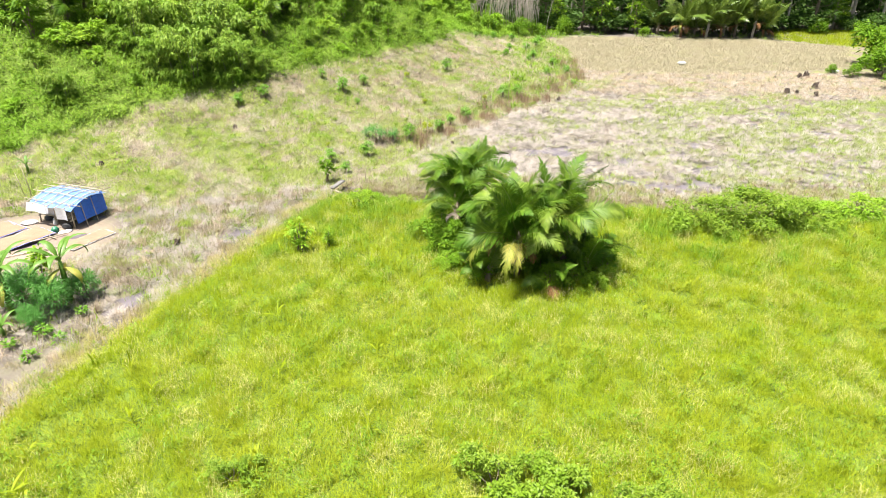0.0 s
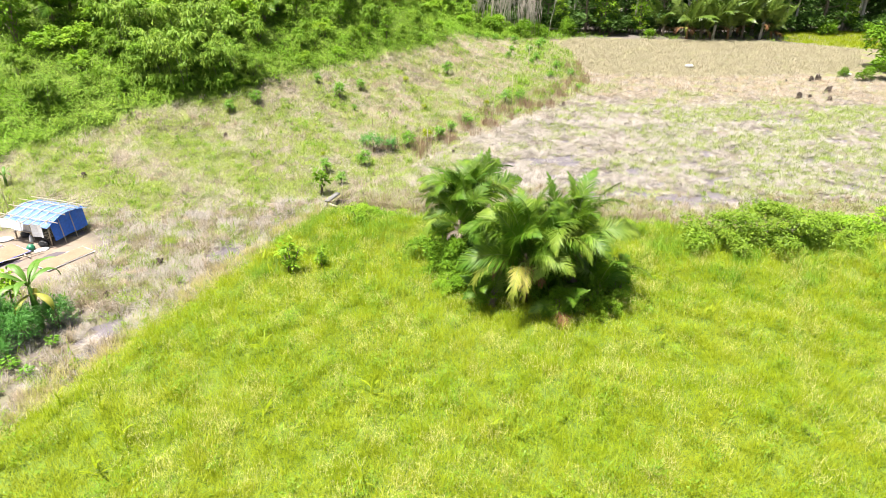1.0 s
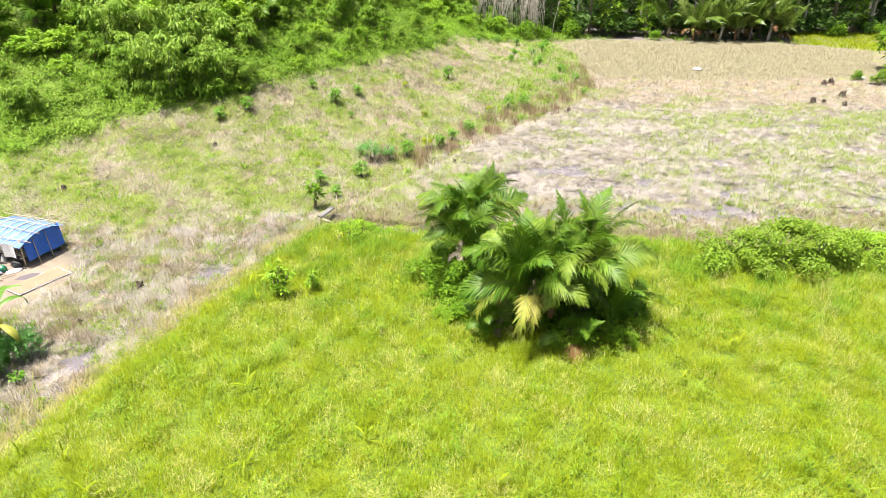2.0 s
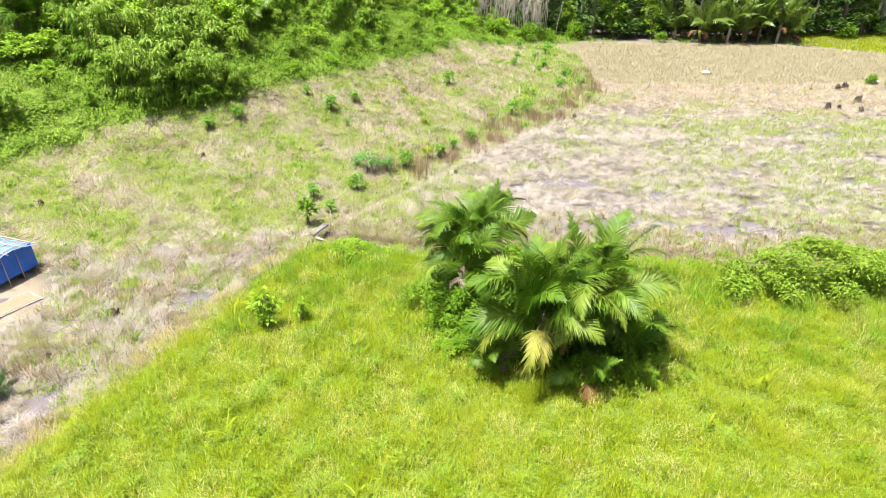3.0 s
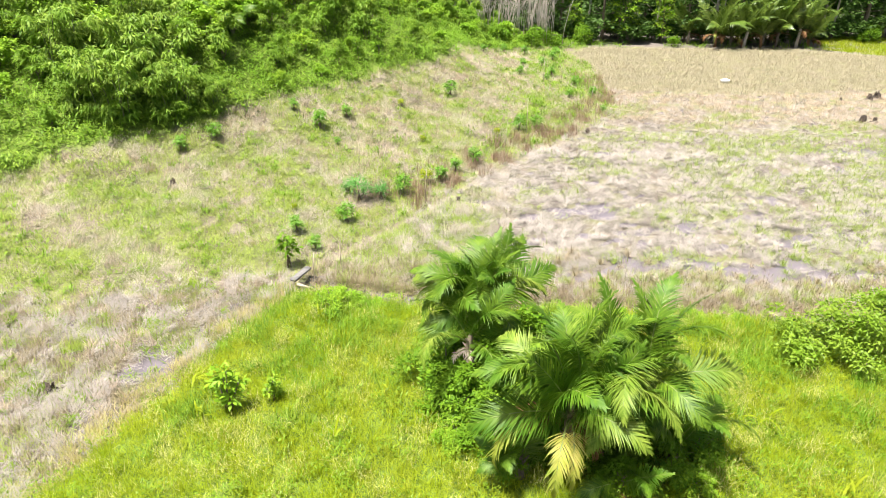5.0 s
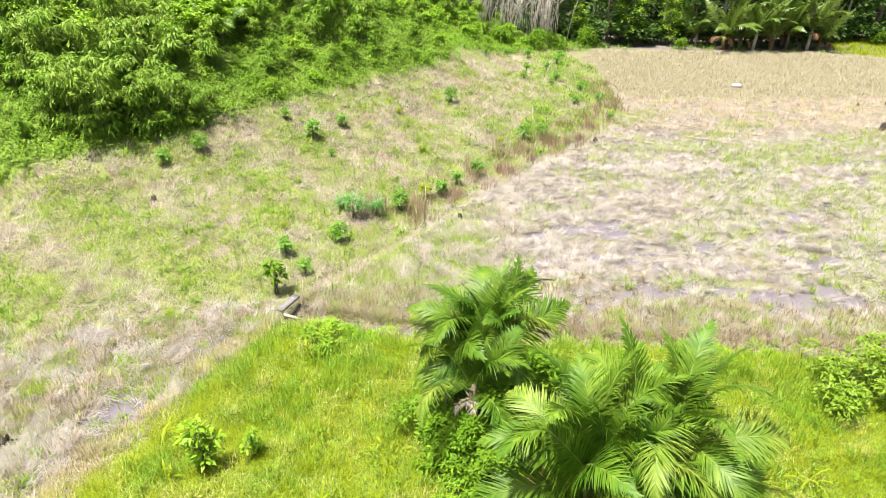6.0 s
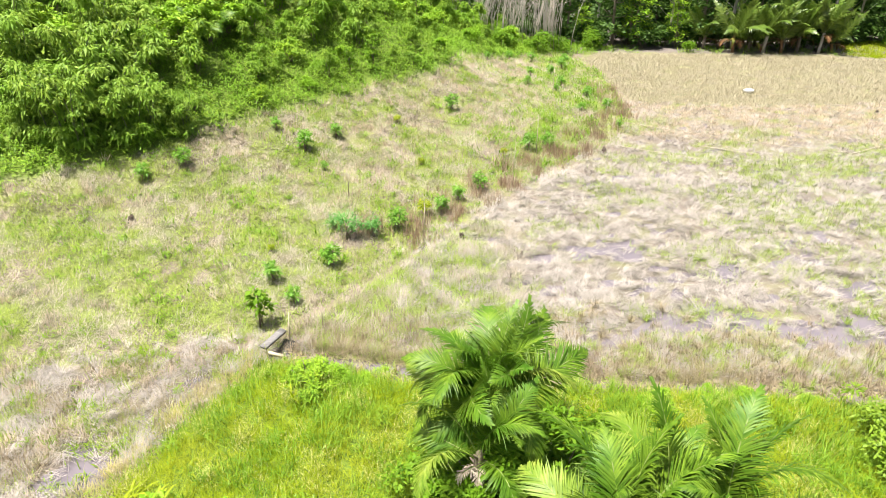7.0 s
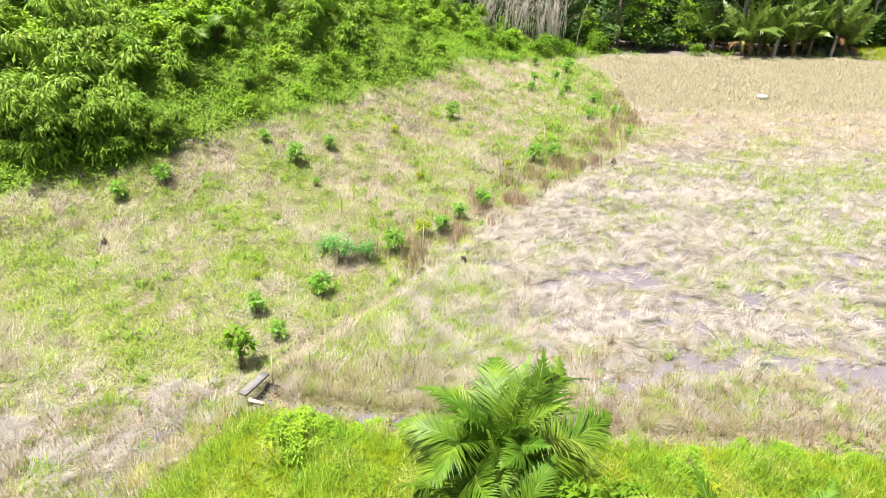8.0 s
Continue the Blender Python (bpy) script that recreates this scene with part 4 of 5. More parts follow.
while sum(len(v) for v in sets.values()) < 175:
    x, y = r.uniform(-40, 7), r.uniform(30, 84)
    d = float(uphill(np.float64(x), np.float64(y)))
    if not 0.8 < d - float(veg_edge(np.float64(x), np.float64(y))) < 17 or d > 30 or x < -36:
        continue
    if any(math.hypot(x - u, y - v) < 1.25 for u, v in taken) or math.hypot(x + 17.4, y - 42) < 2.6 or (x < -18.5 and y < 43.5):
        continue
    deep = d - float(veg_edge(np.float64(x), np.float64(y)))
    if deep < 4 and r.random() < 0.45:
        continue
    taken.append((x, y))
    k = r.choices([0, 1, 2], [0.45, 0.35, 0.2])[0]
    sets[k].append((x, y, r.uniform(0, 360), r.uniform(0.55, 1.0) * (0.75 if deep < 3 else 1.15)))
sets[0] += [(-26.5, 37.5, 0, 0.5), (-23.7, 42.4, 42, 0.6)]
sets[1] += [(-27.0, 41.5, 67, 0.7), (-20.3, 40.6, 201, 0.45)]
for k, b in enumerate((b1, b2, b3)):
    stand(b, sets[k])


def tree(label, seed, tall, thick, low, crown, leaves, mat, bark, length=0.34, width=0.15, lean=0.3):
    r = np.random.RandomState(seed)
    ob = thing("tree", label, "tree")
    line = [(lean * (s ** 2) * tall * 0.1 + 0.08 * math.sin(5 * s + seed), 0.06 * math.sin(4 * s + 2 * seed), tall * s) for s in np.linspace(0, 1, 8)]
    limbs, clumps = [tube(line, np.linspace(thick, thick * 0.25, 8), 8)], []
    for i in range(crown):
        z = low + (tall - low) * (i + r.uniform(0, 1)) / crown
        a, out = i * 2.4 + r.uniform(-0.4, 0.4), (0.9 + 1.1 * r.uniform()) * (1.15 - 0.6 * z / tall)
        p = np.array([math.cos(a) * out, math.sin(a) * out, z])
        k = min(z / tall, 0.99) * 7
        b0 = np.array(line[int(k)])
        limbs.append(tube([b0, (b0 + p) / 2 + np.array([0, 0, -0.15]), p], [thick * 0.3, thick * 0.2, 0.01], 5))
        clumps.append((*p, 0.9, 0.9, 0.65))
    part("trunk", joined(*limbs), bark, ob)
    part("crown", foliage(r, clumps, leaves, length, width, shell=0.15), mat, ob)
    return ob


t1 = tree("dark forest tree with a bare trunk", 51, 11.0, 0.17, 4.0, 22, 650, DEEP, PALEBARK, 0.55, 0.28)
t2 = tree("dark leafy forest tree branching from near the ground", 52, 9.0, 0.16, 1.2, 24, 850, DEEP, BARK, 0.52, 0.24)
t3 = tree("bright yellow-green tree at the forest edge", 53, 6.5, 0.12, 0.8, 20, 1600, BUSH, BARK)
u1 = bush("undergrowth_bush", "dark green bush at the foot of the forest", "bush", [(0, 0, 0.8, 1.1, 1.0, 1.0), (0.8, 0.3, 1.2, 0.8, 0.8, 0.9), (-0.8, 0.2, 1.0, 0.8, 0.8, 0.9)], 520, 0.42, 0.18, DEEP, 54, shell=0.2)
one, two, low = [], [], []
for x in np.arange(-14, 72, 3.0):
    for row, y in enumerate((86.5, 92.0, 98.0, 105.0)):
        px, py = x + r.uniform(-0.9, 0.9), y + r.uniform(-1.2, 1.2) + (3.5 if 36 < x < 54 and row == 0 else 0)
        (one if r.random() < 0.5 else two).append((px, py, r.uniform(0, 360), r.uniform(0.8, 1.2)))
    for y in (85.2, 88.0, 91.0, 94.5):
        if not (36 < x < 58 and y < 87):
            low.append((x + r.uniform(-1, 1), y + r.uniform(-1, 1), r.uniform(0, 360), r.uniform(0.8, 1.3)))
for x in np.arange(-10, 80, 4.0):
    for y in (99.0, 104.0):
        low.append((x + r.uniform(-1, 1), y + r.uniform(-1, 1), r.uniform(0, 360), r.uniform(1.8, 2.4)))
stand(t1, one)
stand(t2, two)
stand(u1, low)
stand(t3, [(15.8, 85.2, 0, 0.9), (20.0, 85.6, 120, 0.7), (10.6, 86.2, 60, 0.6), (46.0, 90.0, 40, 0.7)])
b = bush("edge_bush", "bright green bush on the field's far edge", "bush", [(0, 0, 0.9, 1.2, 1.1, 1.1), (0.9, 0.7, 1.4, 1.0, 1.0, 1.0), (-0.8, 0.5, 0.7, 0.8, 0.8, 0.8)], 1500, 0.28, 0.13, VINE, 55, shell=0.3)
stand(b, [(36.6, 61.5, 0, 1.3), (39.0, 66.0, 90, 1.6), (41.5, 70.0, 200, 1.5), (35.4, 57.0, 150, 0.6), (33.9, 61.2, 10, 0.5), (33.0, 63.0, 30, 0.35), (20.5, 83.2, 250, 0.5), (42.5, 86.5, 20, 0.8), (47.5, 85.5, 100, 0.7), (11.5, 83.6, 60, 0.8), (8.0, 80.5, 140, 0.8), (5.4, 77.0, 30, 0.8), (2.0, 75.0, 230, 0.8)])


def dead_thicket(x, y, count, tall, seed, slant):
    r = np.random.RandomState(seed)
    ob = thing("dead_thicket", "thicket of bare grey dead stems", "dead stems")
    for i in range(count):
        bx, by = r.normal(0, 0.9), r.normal(0, 0.6)
        lx, h = slant * r.uniform(-0.5, 1.3) + r.normal(0, 0.5), tall * r.uniform(0.6, 1.1)
        line = [(bx + lx * s * s, by + 0.2 * s * math.sin(i), h * s) for s in (0, 0.35, 0.7, 1)]
        k = r.uniform(0.4, 0.9)
        bits = [tube(line, [0.035 * k, 0.028 * k, 0.02 * k, 0.008], 5)]
        for j in range(5):
            s = r.uniform(0.35, 0.95)
            p = np.array([bx + lx * s * s, by, h * s])
            bits.append(tube([p, p + np.array([r.normal(0, 0.35), r.normal(0, 0.2), r.uniform(0.3, 0.8)])], [0.014, 0.005], 4))
        part("stem", joined(*bits), GREYTWIG, ob)
    ob.matrix_basis = pose(x, y, float(height(x, y)) - 0.05)


dead_thicket(0.4, 80.6, 40, 6.5, 61, 1.6)
dead_thicket(3.4, 80.0, 44, 6.0, 62, 1.2)
dead_thicket(6.4, 81.0, 52, 6.5, 63, 0.2)


# ---- crops on the slope ----
c1 = bush("cassava_plant", "small cassava plant with a rounded green crown", "cassava", [(0, 0, 0.42, 0.34, 0.34, 0.3), (0.08, 0.05, 0.75, 0.26, 0.26, 0.25), (-0.2, 0.15, 0.6, 0.2, 0.2, 0.2)], 300, 0.18, 0.06, CASSAVA, 71, 4, shell=0.25, lean=(50, 125), group="crop plants on the slope")
stand(c1, [(-3.5, 39.6, 0, 1.05), (-5.6, 36.3, 40, 0.95), (-6.4, 33.8, 80, 0.7), (-7.4, 34.9, 120, 0.8), (-0.1, 44.3, 160, 1.0), (-1.1, 43.0, 200, 0.8), (-1.8, 41.6, 240, 0.9), (-8.5, 45.2, 280, 1.1), (2.6, 49.9, 320, 1.1), (3.7, 50.5, 10, 1.0), (-12.7, 41.2, 50, 0.9), (-13.9, 39.9, 90, 0.8), (-10.0, 46.0, 130, 0.7), (-7.3, 43.8, 170, 0.5), (-7.4, 47.4, 210, 0.8), (8.4, 59.0, 250, 0.94), (3.3, 61.5, 290, 0.79), (-1.7, 53.9, 20, 1.1), (7.6, 62.0, 60, 0.86), (6.0, 64.0, 100, 0.86), (8.6, 55.6, 180, 0.58), (5.5, 67.0, 220, 0.94), (2.4, 69.5, 260, 0.86), (6.8, 70.5, 70, 1.01), (7.4, 73.5, 130, 1.01), (4.4, 72.0, 190, 0.94), (6.6, 57.8, 310, 0.72), (5.4, 61.8, 40, 0.65), (3.8, 65.0, 100, 0.79), (0.6, 66.5, 220, 0.72)])
c4 = bush("yellow_cassava", "yellowish young cassava plant on the slope", "cassava", [(0, 0, 0.45, 0.3, 0.3, 0.4)], 260, 0.17, 0.06, GRASS, 74, 3, shell=0.2, group="crop plants on the slope")
stand(c4, [(-2.5, 41.2, 20, 0.9), (-7.9, 36.6, 60, 0.4), (1.2, 48.6, 100, 0.6), (-3.0, 46.0, 10, 0.5), (-4.6, 50.5, 200, 0.6)])
c2 = bush("blue_shrub", "blue-green feathery shrub on the slope", "shrub", [(0, 0, 0.55, 0.45, 0.4, 0.5), (0.35, 0.1, 0.4, 0.3, 0.3, 0.4)], 420, 0.18, 0.04, BLUISH, 72, 4, shell=0.2, lean=(30, 110))
stand(c2, [(-5.4, 38.4, 0, 1.1), (-4.4, 38.7, 90, 0.9), (-5.9, 38.9, 200, 0.7)])
c3 = bush("small_tree", "little tree with dark glossy leaves by the footbridge", "shrub", [(0, 0, 0.95, 0.35, 0.35, 0.4), (0.15, 0.05, 0.65, 0.3, 0.3, 0.3)], 150, 0.24, 0.11, VINE, 73, 3, shell=0.1)
stand(c3, [(-7.2, 32.5, 0, 1.0)])


# ---- bananas and the feathery bed ----
def banana_leaf(length, width, mat, seed, droop=0.9, rise=60):
    r = np.random.RandomState(seed)
    rows, p, ang = [], np.zeros(3), radians(rise)
    n = 12
    for i in range(n + 1):
        s = i / n
        w = width * (0.12 + 0.88 * math.sin(math.pi * min(1, max(0, (s - 0.1) / 0.9)) ** 0.8)) if 0.1 < s < 1 else width * 0.06
        w *= 1 - 0.25 * r.uniform()
        rows.append([p + (0, -w, -0.25 * w), p + (0, -w * 0.5, 0.05 * w), p, p + (0, w * 0.5, 0.05 * w), p + (0, w, -0.25 * w)])
        ang -= radians(75) * droop / n * (0.4 + 1.2 * s)
        p = p + length / n * np.array([math.cos(ang), 0, math.sin(ang)])
    rib = tube([row[2] for row in rows[::2]], np.linspace(0.03, 0.008, 7), 4)
    return mesh_of("leaf", *joined(sheet(rows), rib), mat)


LEAF = [banana_leaf(1.6, 0.16, BANANA, 1, 1.3, 66), banana_leaf(1.5, 0.14, BANANA, 2, 1.9, 58), banana_leaf(1.2, 0.14, DEADLEAF, 3, 1.9, 20)]


def banana(x, y, stem, leaves, size, seed, label, withered=1):
    r = random.Random(seed)
    ob = thing("banana_plant", label, "banana plant")
    ob.matrix_basis = pose(x, y, float(height(x, y)) - 0.03)
    part("trunk", tube([(0, 0, 0), (0.02, 0, stem * 0.6), (0, 0, stem)], [0.09 * size + 0.03, 0.08 * size + 0.02, 0.05], 9), BANANA, ob)
    for i in range(leaves + withered):
        dry = i >= leaves
        f = new("leaf", LEAF[2] if dry else LEAF[i % 2])
        if dry:
            tagged(f, "withered yellow leaf")
        f.parent = ob
        f.matrix_basis = pose(0, 0, stem - 0.05 - (0.3 if dry else 0), 0, r.uniform(-18, 18), i * 137.5 + seed * 50) @ Matrix.Diagonal((size, size, size, 1))


banana(-15.6, 19.2, 1.7, 6, 1.0, 1, "tall banana plant with one yellowed leaf", 2)
banana(-14.1, 20.2, 1.7, 7, 1.0, 2, "young banana plant with splayed leaves", 3)
banana(-15.1, 17.9, 0.35, 6, 0.55, 3, "low banana sucker with yellowing leaves", 3)
banana(-22.4, 31.6, 0.5, 5, 0.5, 4, "small banana plant on the slope", 0)
f1 = bush("feathery_bush", "blue-green feathery bush in a bed by the path", "bush", [(0, 0, 0.6, 0.6, 0.55, 0.6), (0.4, 0.2, 0.5, 0.45, 0.4, 0.5)], 2400, 0.16, 0.022, BLUISH, 81, 5, shell=0.25, lean=(20, 100))
stand(f1, [(-14.9, 19.3, 0, 1.35), (-14.0, 19.2, 80, 1.05), (-13.5, 20.3, 150, 1.0), (-15.6, 20.0, 220, 1.2), (-14.4, 18.4, 300, 0.75)])
f2 = bush("bed_weed", "small light green plant on bare soil", "weed", [(0, 0, 0.2, 0.22, 0.22, 0.16)], 60, 0.16, 0.07, CASSAVA, 82, 2, shell=0.2)
stand(f2, [(-13.1, 19.2, 0, 1.0), (-13.7, 17.9, 60, 1.3), (-13.0, 17.6, 120, 1.0), (-13.4, 16.6, 180, 1.0), (-13.9, 15.4, 240, 1.1), (-13.3, 14.6, 300, 1.0), (-14.4, 17.2, 20, 1.0)])
f3 = bush("dark_shrub", "dark glossy shrub beside the bananas", "shrub", [(0, 0, 1.2, 0.35, 0.35, 0.6)], 260, 0.2, 0.1, BUSH, 83, 3, shell=0.2)
stand(f3, [(-15.3, 20.8, 0, 1.0)])


# ---- hut, mats, sacks ----
def box(x0, x1, y0, y1, z0, z1):
    v = [(x, y, z) for z in (z0, z1) for y in (y0, y1) for x in (x0, x1)]
    return np.array(v), np.array([(0, 2, 1), (1, 2, 3), (4, 5, 6), (5, 7, 6), (0, 1, 4), (1, 5, 4), (2, 6, 3), (3, 6, 7), (0, 4, 2), (2, 4, 6), (1, 3, 5), (3, 7, 5)])


def hut():
    """A low field shelter: cane frame, tarpaulin roof and side, raised slatted floor. x runs along its long side."""
    ob = thing("field_hut", "low cane shelter roofed with pale blue tarpaulin", "hut")
    long, deep, front, rear, floor = 1.95, 1.7, 1.04, 1.10, 0.42
    r = np.random.RandomState(3)
    for x in (0, long / 2, long):
        for y, top in ((0, front), (deep, rear)):
            part("post", tube([(x, y, 0), (x + r.normal(0, 0.02), y, top + 0.05)], 0.032, 6), CANE, ob)
    for y in np.linspace(0, deep, 15):
        part("floor_slat", tube([(0, y, floor), (long, y + r.normal(0, 0.01), floor + 0.01)], 0.03, 5), CANE, ob)
    for x in (0.05, long / 2, long - 0.05):
        part("joist", tube([(x, -0.1, floor - 0.05), (x, deep + 0.1, floor - 0.05)], 0.035, 6), CANE, ob)
    rows = []
    for u in np.linspace(-0.12, 1.12, 14):
        rows.append([(u * long, v * deep, front + (rear - front) * v + 0.20 * math.sin(v * math.pi) - 0.02 * (1 + math.sin(u * 19)) + 0.007 * r.normal()) for v in np.linspace(-0.14, 1.12, 12)])
    part("roof", sheet(rows), TARPTOP, ob, "pale blue tarpaulin roof", True)
    for u in np.linspace(-0.05, 1.05, 6):
        part("roof_cane", tube([(u * long + r.normal(0, 0.04), -0.45 - 0.2 * r.uniform(), front + 0.06), (u * long, deep / 2, (front + rear) / 2 + 0.22), (u * long + r.normal(0, 0.05), deep + 0.4 + 0.3 * r.uniform(), rear + 0.05)], 0.02, 5), CANE, ob)
    for v in (0.0, 0.3, 0.62, 0.98):
        hump = 0.2 * math.sin(v * math.pi)
        part("roof_cane", tube([(-0.5 - 0.2 * r.uniform(), v * deep, front + 0.1 * v + 0.05 + hump), (long / 2, v * deep, front + 0.1 * v + 0.09 + hump), (long + 0.55, v * deep + r.normal(0, 0.06), front + 0.1 * v + 0.05 + hump)], 0.02, 5), CANE, ob)
    rows = [[(long + 0.06 + 0.03 * math.sin(6 * y) + 0.12 * (1.1 - z) / 0.9, y, z) for z in np.linspace(0.22, 1.10, 8)] for y in np.linspace(0.05, deep + 0.1, 14)]
    part("side_tarp", sheet(rows), TARP, ob, "deep blue tarpaulin side", True)
    for y in (0.5, 1.1):
        part("tarp_pole", tube([(long + 0.34, y - 0.1, 0), (long + 0.05, y, 1.12)], 0.018, 5), CANE, ob)
    rows = [[(x, -0.3 + 0.03 * math.sin(8 * x), z) for z in np.linspace(0.48, 1.04, 6)] for x in np.linspace(long * 0.72, long + 0.03, 7)]
    part("front_sheet", sheet(rows), WHITETARP, ob, "white plastic sheet on the front", True)
    rows = [[(x, -0.27 + 0.04 * math.sin(7 * x) - 0.25 * (1.1 - z), z) for z in np.linspace(0.68, 1.06, 5)] for x in np.linspace(-0.2, long * 0.5, 9)]
    part("front_sheet", sheet(rows), WHITETARP, ob, "white plastic sheet under the eave", True)
    rows = [[(x, 0.05, z) for z in np.linspace(0.42, 0.8, 3)] for x in np.linspace(0.2, long * 0.75, 5)]
    part("wall_sheet", sheet(rows), WHITETARP, ob)
    rows = [[(x, deep + 0.05, z) for z in np.linspace(0.35, 1.1, 3)] for x in np.linspace(0, long, 5)]
    part("rear_sheet", sheet(rows), WHITETARP, ob)
    return ob


HUT = pose(-19.1, 26.9, 0.02, 0, 0, -17)
hut().matrix_basis = HUT


def lump(name, label, category, size, mat, seed, flat=0.35):
    """A soft filled sack, slumped where it lies."""
    r = np.random.RandomState(seed)
    rows = []
    for i in range(9):
        a = math.pi * (0.3 + 0.7 * i / 8)
        rows.append([(size[0] * math.sin(a) * math.cos(b) * (1 + 0.07 * r.normal()), size[1] * math.sin(a) * math.sin(b), size[2] * (0.588 - math.cos(a)) / 1.588 * (1 + 0.04 * r.normal())) for b in np.linspace(0, 2 * math.pi, 13)])
    return tagged(part(name, sheet(rows), mat, even=True), label, category)


for i, (u, v, s) in enumerate([(0.9, -0.06, (0.1, 0.08, 0.34)), (-0.35, -0.3, (0.35, 0.25, 0.12)), (1.9, -0.5, (0.3, 0.2, 0.08))]):
    lump("sack", "white woven sack standing by the hut", "sack", s, SACK, 90 + i).matrix_basis = HUT @ pose(u, v, 0, 0, 0, 30 * i)
for i, (u, v, s, m, name) in enumerate([(0.2, 0.3, (0.26, 0.2, 0.26), DARKTHING, "dark_bundle"), (1.6, -0.1, (0.24, 0.18, 0.22), DARKTHING, "dark_bundle"), (1.45, -0.6, (0.16, 0.16, 0.25), GREENTUB, "tub")]):
    lump(name, "green plastic tub on the bare yard" if name == "tub" else "dark bundle stored under the hut", "tub" if name == "tub" else "bundle", s, m, 95 + i).matrix_basis = HUT @ pose(u, v, 0)


def mat_of_grain(label, x, y, turn, long, wide, edge, seed):
    ob = thing("drying_mat", label, "drying mat")
    r = np.random.RandomState(seed)
    rows = [[(u * long, v * wide, 0.03 + 0.015 * r.uniform()) for v in np.linspace(0, 1, 7)] for u in np.linspace(0, 1, 13)]
    part("sheet", sheet(rows), edge, ob, "plastic ground sheet", True)
    rows = [[((0.012 + 0.976 * u) * long, (0.03 + 0.94 * v) * wide, 0.05 + 0.035 * math.sin(math.pi * u) ** 0.3 * math.sin(math.pi * v) ** 0.3 + 0.008 * r.normal()) for v in np.linspace(0, 1, 9)] for u in np.linspace(0, 1, 17)]
    part("grain", sheet(rows), GRAIN, ob, "spread brown rice grain", True)
    ob.matrix_basis = pose(x, y, float(height(x, y)) + 0.03, 0, 0, turn)


mat_of_grain("plastic mat spread with drying rice grain", -16.05, 24.0, 62, 2.0, 0.9, WHITETARP, 1)
mat_of_grain("mat of drying grain with a violet edge", -18.9, 23.3, 62, 2.6, 1.3, PURPLE, 2)
mat_of_grain("wide mat of drying grain beside the hut", -20.6, 23.7, 62, 2.8, 1.5, PURPLE, 3)
mat_of_grain("far mat of drying grain in the yard", -22.4, 24.6, 62, 2.8, 1.5, WHITETARP, 4)
for a, b in [((-18.3, 24.6), (-17.2, 25.6)), ((-19.5, 26.3), (-17.4, 25.1)), ((-18.9, 23.0), (-16.8, 24.3))]:
    tagged(part("loose_cane", tube([(*a, float(height(*a)) + 0.06), (*b, float(height(*b)) + 0.08)], 0.025, 6), CANE), "dry cane lying in the yard", "cane")


# ---- stakes, poles, stumps ----
def stake(x, y, tall, lean, seed):
    z = float(height(x, y))
    r = random.Random(seed)
    tagged(part("stake", tube([(x, y, z - 0.1), (x + lean * 0.5, y, z + tall * 0.5), (x + lean + r.uniform(-0.05, 0.05), y, z + tall)], [0.022, 0.018, 0.012], 5), CANE), "thin dry cane stake in the ground", "stake", "cane stakes")


for i, (x, y, tall, lean) in enumerate([(1.6, 46.6, 1.7, 0.05), (3.0, 49.6, 2.2, 0.03), (9.2, 57.1, 2.2, 0.02), (7.7, 56.1, 2.0, 0.35), (-5.9, 41.8, 1.2, 0.08), (-2.4, 39.0, 1.7, 0.05), (-6.0, 31.5, 1.2, 0.03), (-5.2, 32.5, 0.9, 0.02), (-20.9, 29.3, 1.7, -0.15), (-21.4, 29.5, 1.2, -0.2), (-20.2, 28.7, 0.9, 0.05), (5.0, 60.5, 1.9, 0.0), (7.9, 54.1, 1.0, 0.05)]):
    stake(x, y, tall, lean, i)


def long_pole(points, radius):
    line = [(x, y, float(height(x, y)) + 0.06 + radius) for x, y in points]
    tagged(part("lying_pole", tube(line, np.linspace(radius, radius * 0.6, len(line)), 6), CANE), "long pale bamboo pole lying on the paddy", "pole", "poles on the paddy")


long_pole([(9.0, 56.7), (12.0, 55.2), (15.3, 53.5), (18.0, 52.3), (21.1, 51.2)], 0.024)
long_pole([(7.9, 51.9), (10.5, 50.6), (13.2, 49.1)], 0.024)
long_pole([(20.2, 51.0), (22.6, 52.4), (26.0, 54.2), (31.0, 56.2)], 0.024)
long_pole([(25.6, 54.0), (28.0, 55.6), (32.0, 57.6)], 0.02)
long_pole([(12.5, 52.2), (16.0, 50.6), (19.0, 49.6)], 0.02)


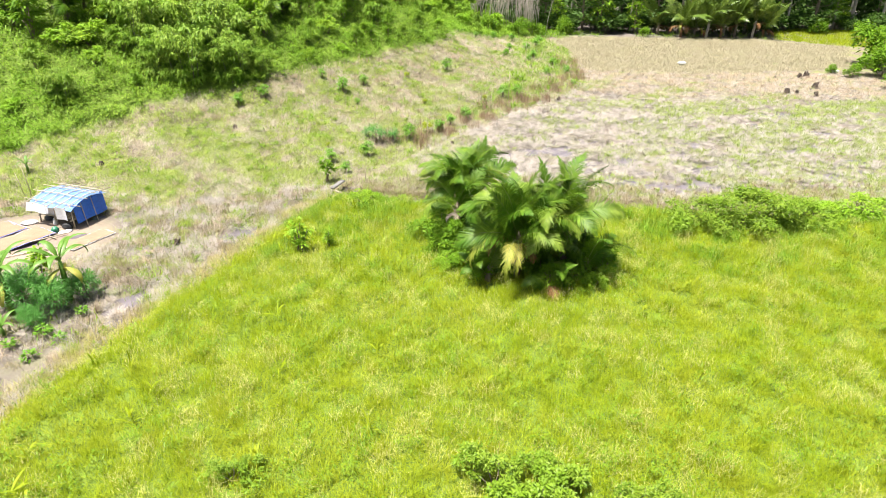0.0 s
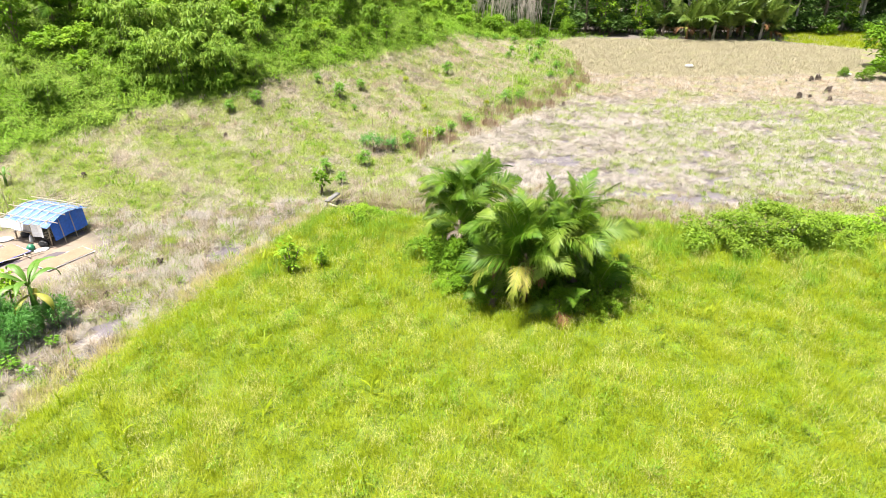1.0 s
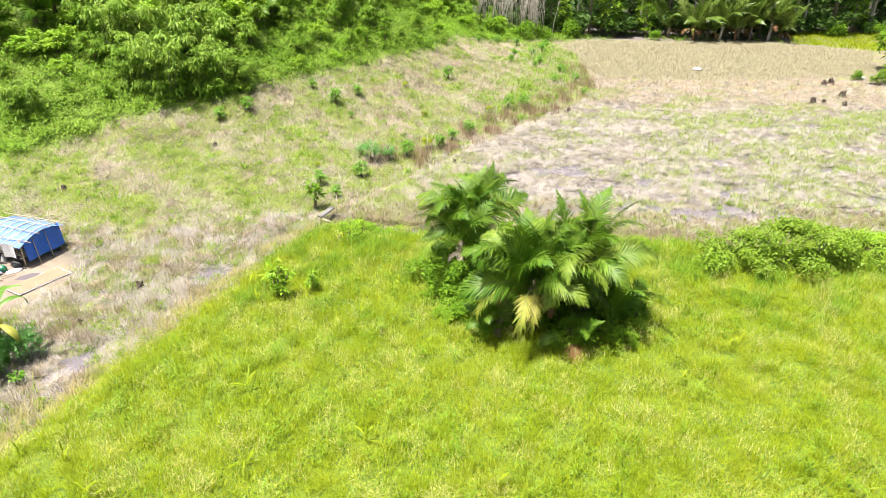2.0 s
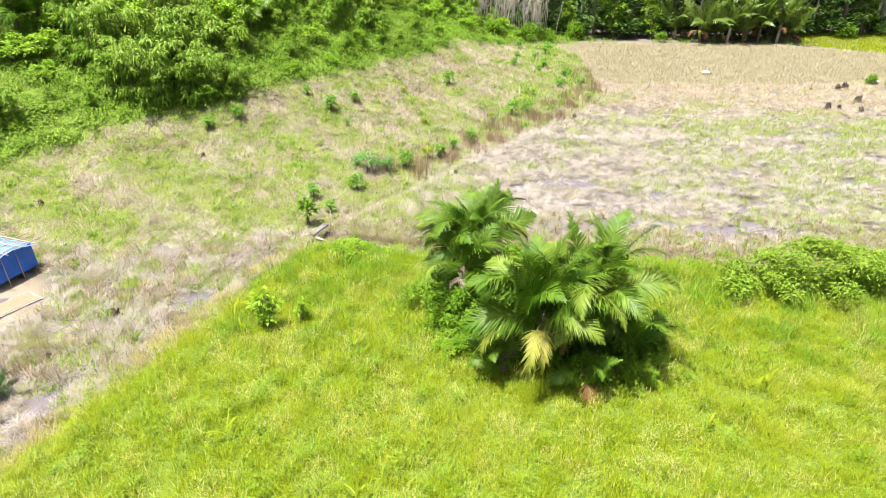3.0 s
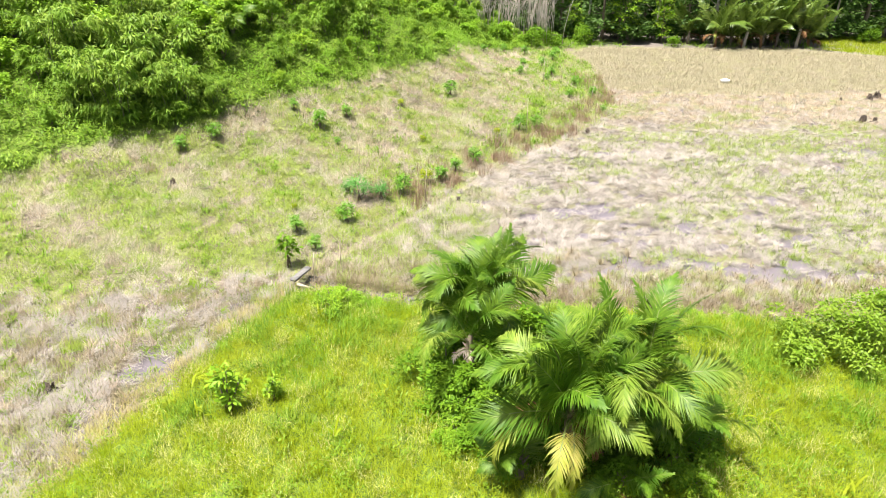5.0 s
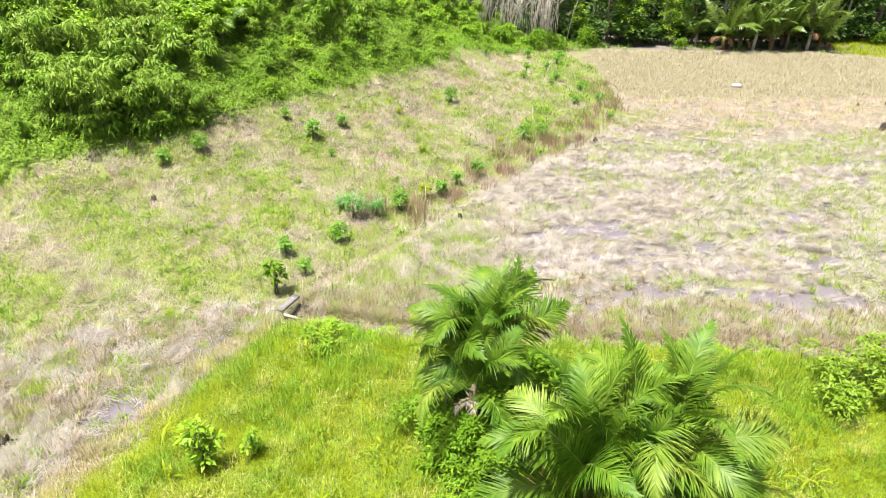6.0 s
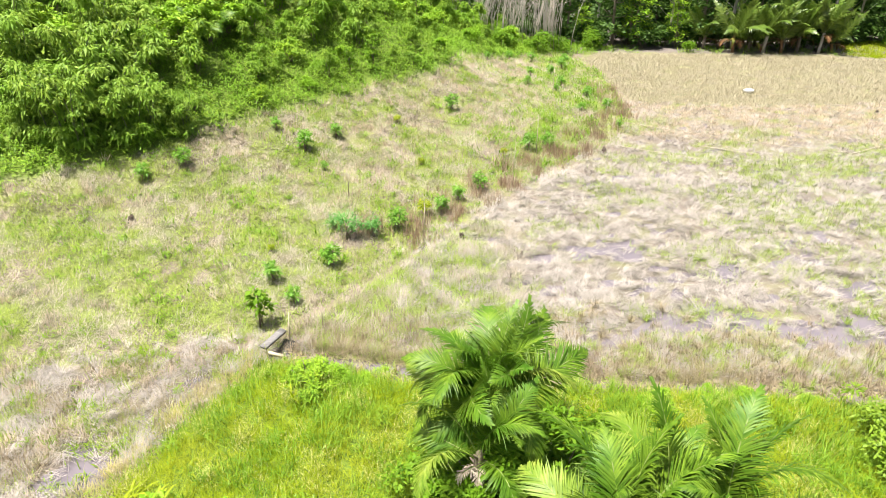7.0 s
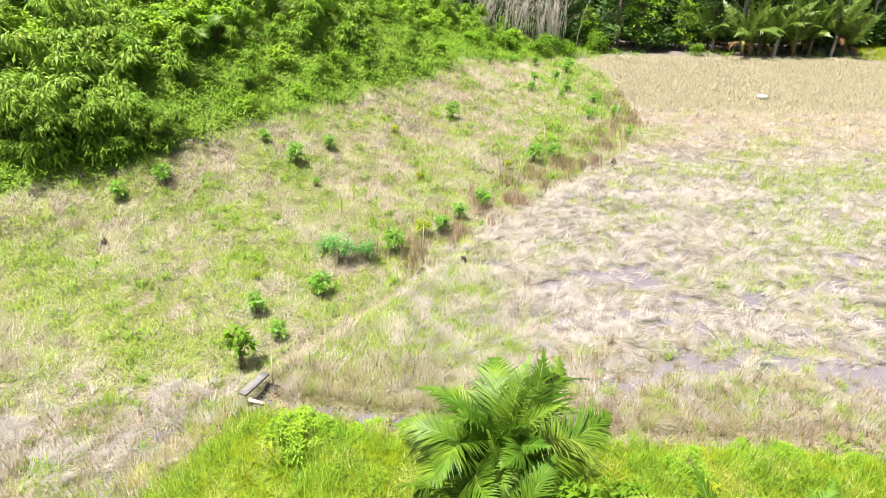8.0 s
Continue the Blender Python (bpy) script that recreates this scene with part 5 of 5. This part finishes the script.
def stump(x, y, size, seed, label="charred tree stump in the paddy"):
    r = np.random.RandomState(seed)
    rows = []
    for z in (0, 0.25, 0.6, 0.9, 1.0):
        rows.append([(size * math.cos(a) * (0.5 - 0.3 * z + 0.13 * r.normal()), size * math.sin(a) * (0.5 - 0.32 * z + 0.09 * r.normal()), size * z * (0.5 + 0.55 * r.uniform())) for a in np.linspace(0, 2 * math.pi, 10)])
        rows[-1][-1] = rows[-1][0]
    rows.append([(0, 0, size * 0.6)] * 10)
    bits = [sheet(rows)]
    for k in range(4):
        a = k * 1.6 + seed
        bits.append(tube([(0.2 * size * math.cos(a), 0.2 * size * math.sin(a), 0.15 * size), (0.9 * size * math.cos(a), 0.9 * size * math.sin(a), 0.0)], [0.12 * size, 0.03], 5))
    ob = tagged(part("stump", joined(*bits), CHAR), label, "stump")
    ob.matrix_basis = pose(x, y, float(height(x, y)) - 0.03)


for i, (x, y, s) in enumerate([(25.4, 54.4, 0.75), (26.3, 54.6, 0.5), (28.7, 56.7, 0.75), (27.4, 53.8, 0.6), (29.9, 61.2, 0.8), (29.2, 60.9, 0.6), (6.9, 50.9, 0.5), (-12.0, 24.8, 0.45), (-19.1, 32.7, 0.35), (-13.5, 37.6, 0.35), (-0.9, 39.4, 0.35), (27.0, 60.6, 0.3), (-13.0, 22.4, 0.3)]):
    stump(x, y, 0.8 * s, i)
for i, (x, y) in enumerate([(20.3, 65.9), (33.4, 63.3)]):
    ob = lump("sack", "white sack lying in the ripe rice", "sack", (0.42, 0.3, 0.24), SACK, 110 + i)
    ob.matrix_basis = pose(x, y, float(height(x, y)) + (0.1 if i == 0 else 0.03), 0, 0, 15)


# ---- footbridge over the ditch ----
def plank(name, label, a, b, wide, thick, mat, lift_a, lift_b):
    a3, b3 = Vector((*a, float(height(*a)) + lift_a)), Vector((*b, float(height(*b)) + lift_b))
    v, f = box(0, (b3 - a3).length, -wide / 2, wide / 2, -thick / 2, thick / 2)
    ob = tagged(part(name, (v, f), mat), label, "plank")
    way = (b3 - a3).normalized()
    side = Vector((0, 0, 1)).cross(way).normalized()
    ob.matrix_basis = Matrix.Translation(a3) @ Matrix((way, side, way.cross(side))).transposed().to_4x4()


plank("bridge_board", "weathered grey board tipped beside the ditch", (-6.62, 30.83), (-6.2, 31.62), 0.24, 0.07, BOARD, 0.42, 0.5)
plank("bridge_board", "pale peeled log across the ditch", (-6.45, 30.74), (-5.9, 30.8), 0.09, 0.08, CANE, 0.32, 0.3)
# flat near-black panel takes the place of the shaded hole below the boards
plank("culvert_shade_or_board", "near-black panel standing in for the shaded mouth of the ditch", (-6.2, 30.9), (-6.0, 31.6), 0.42, 0.05, DARKTHING, 0.12, 0.12)
plank("culvert_shade_or_board", "wet grey board lying in the ditch", (-5.7, 31.2), (-5.68, 31.6), 0.34, 0.05, BOARD, 0.1, 0.1)
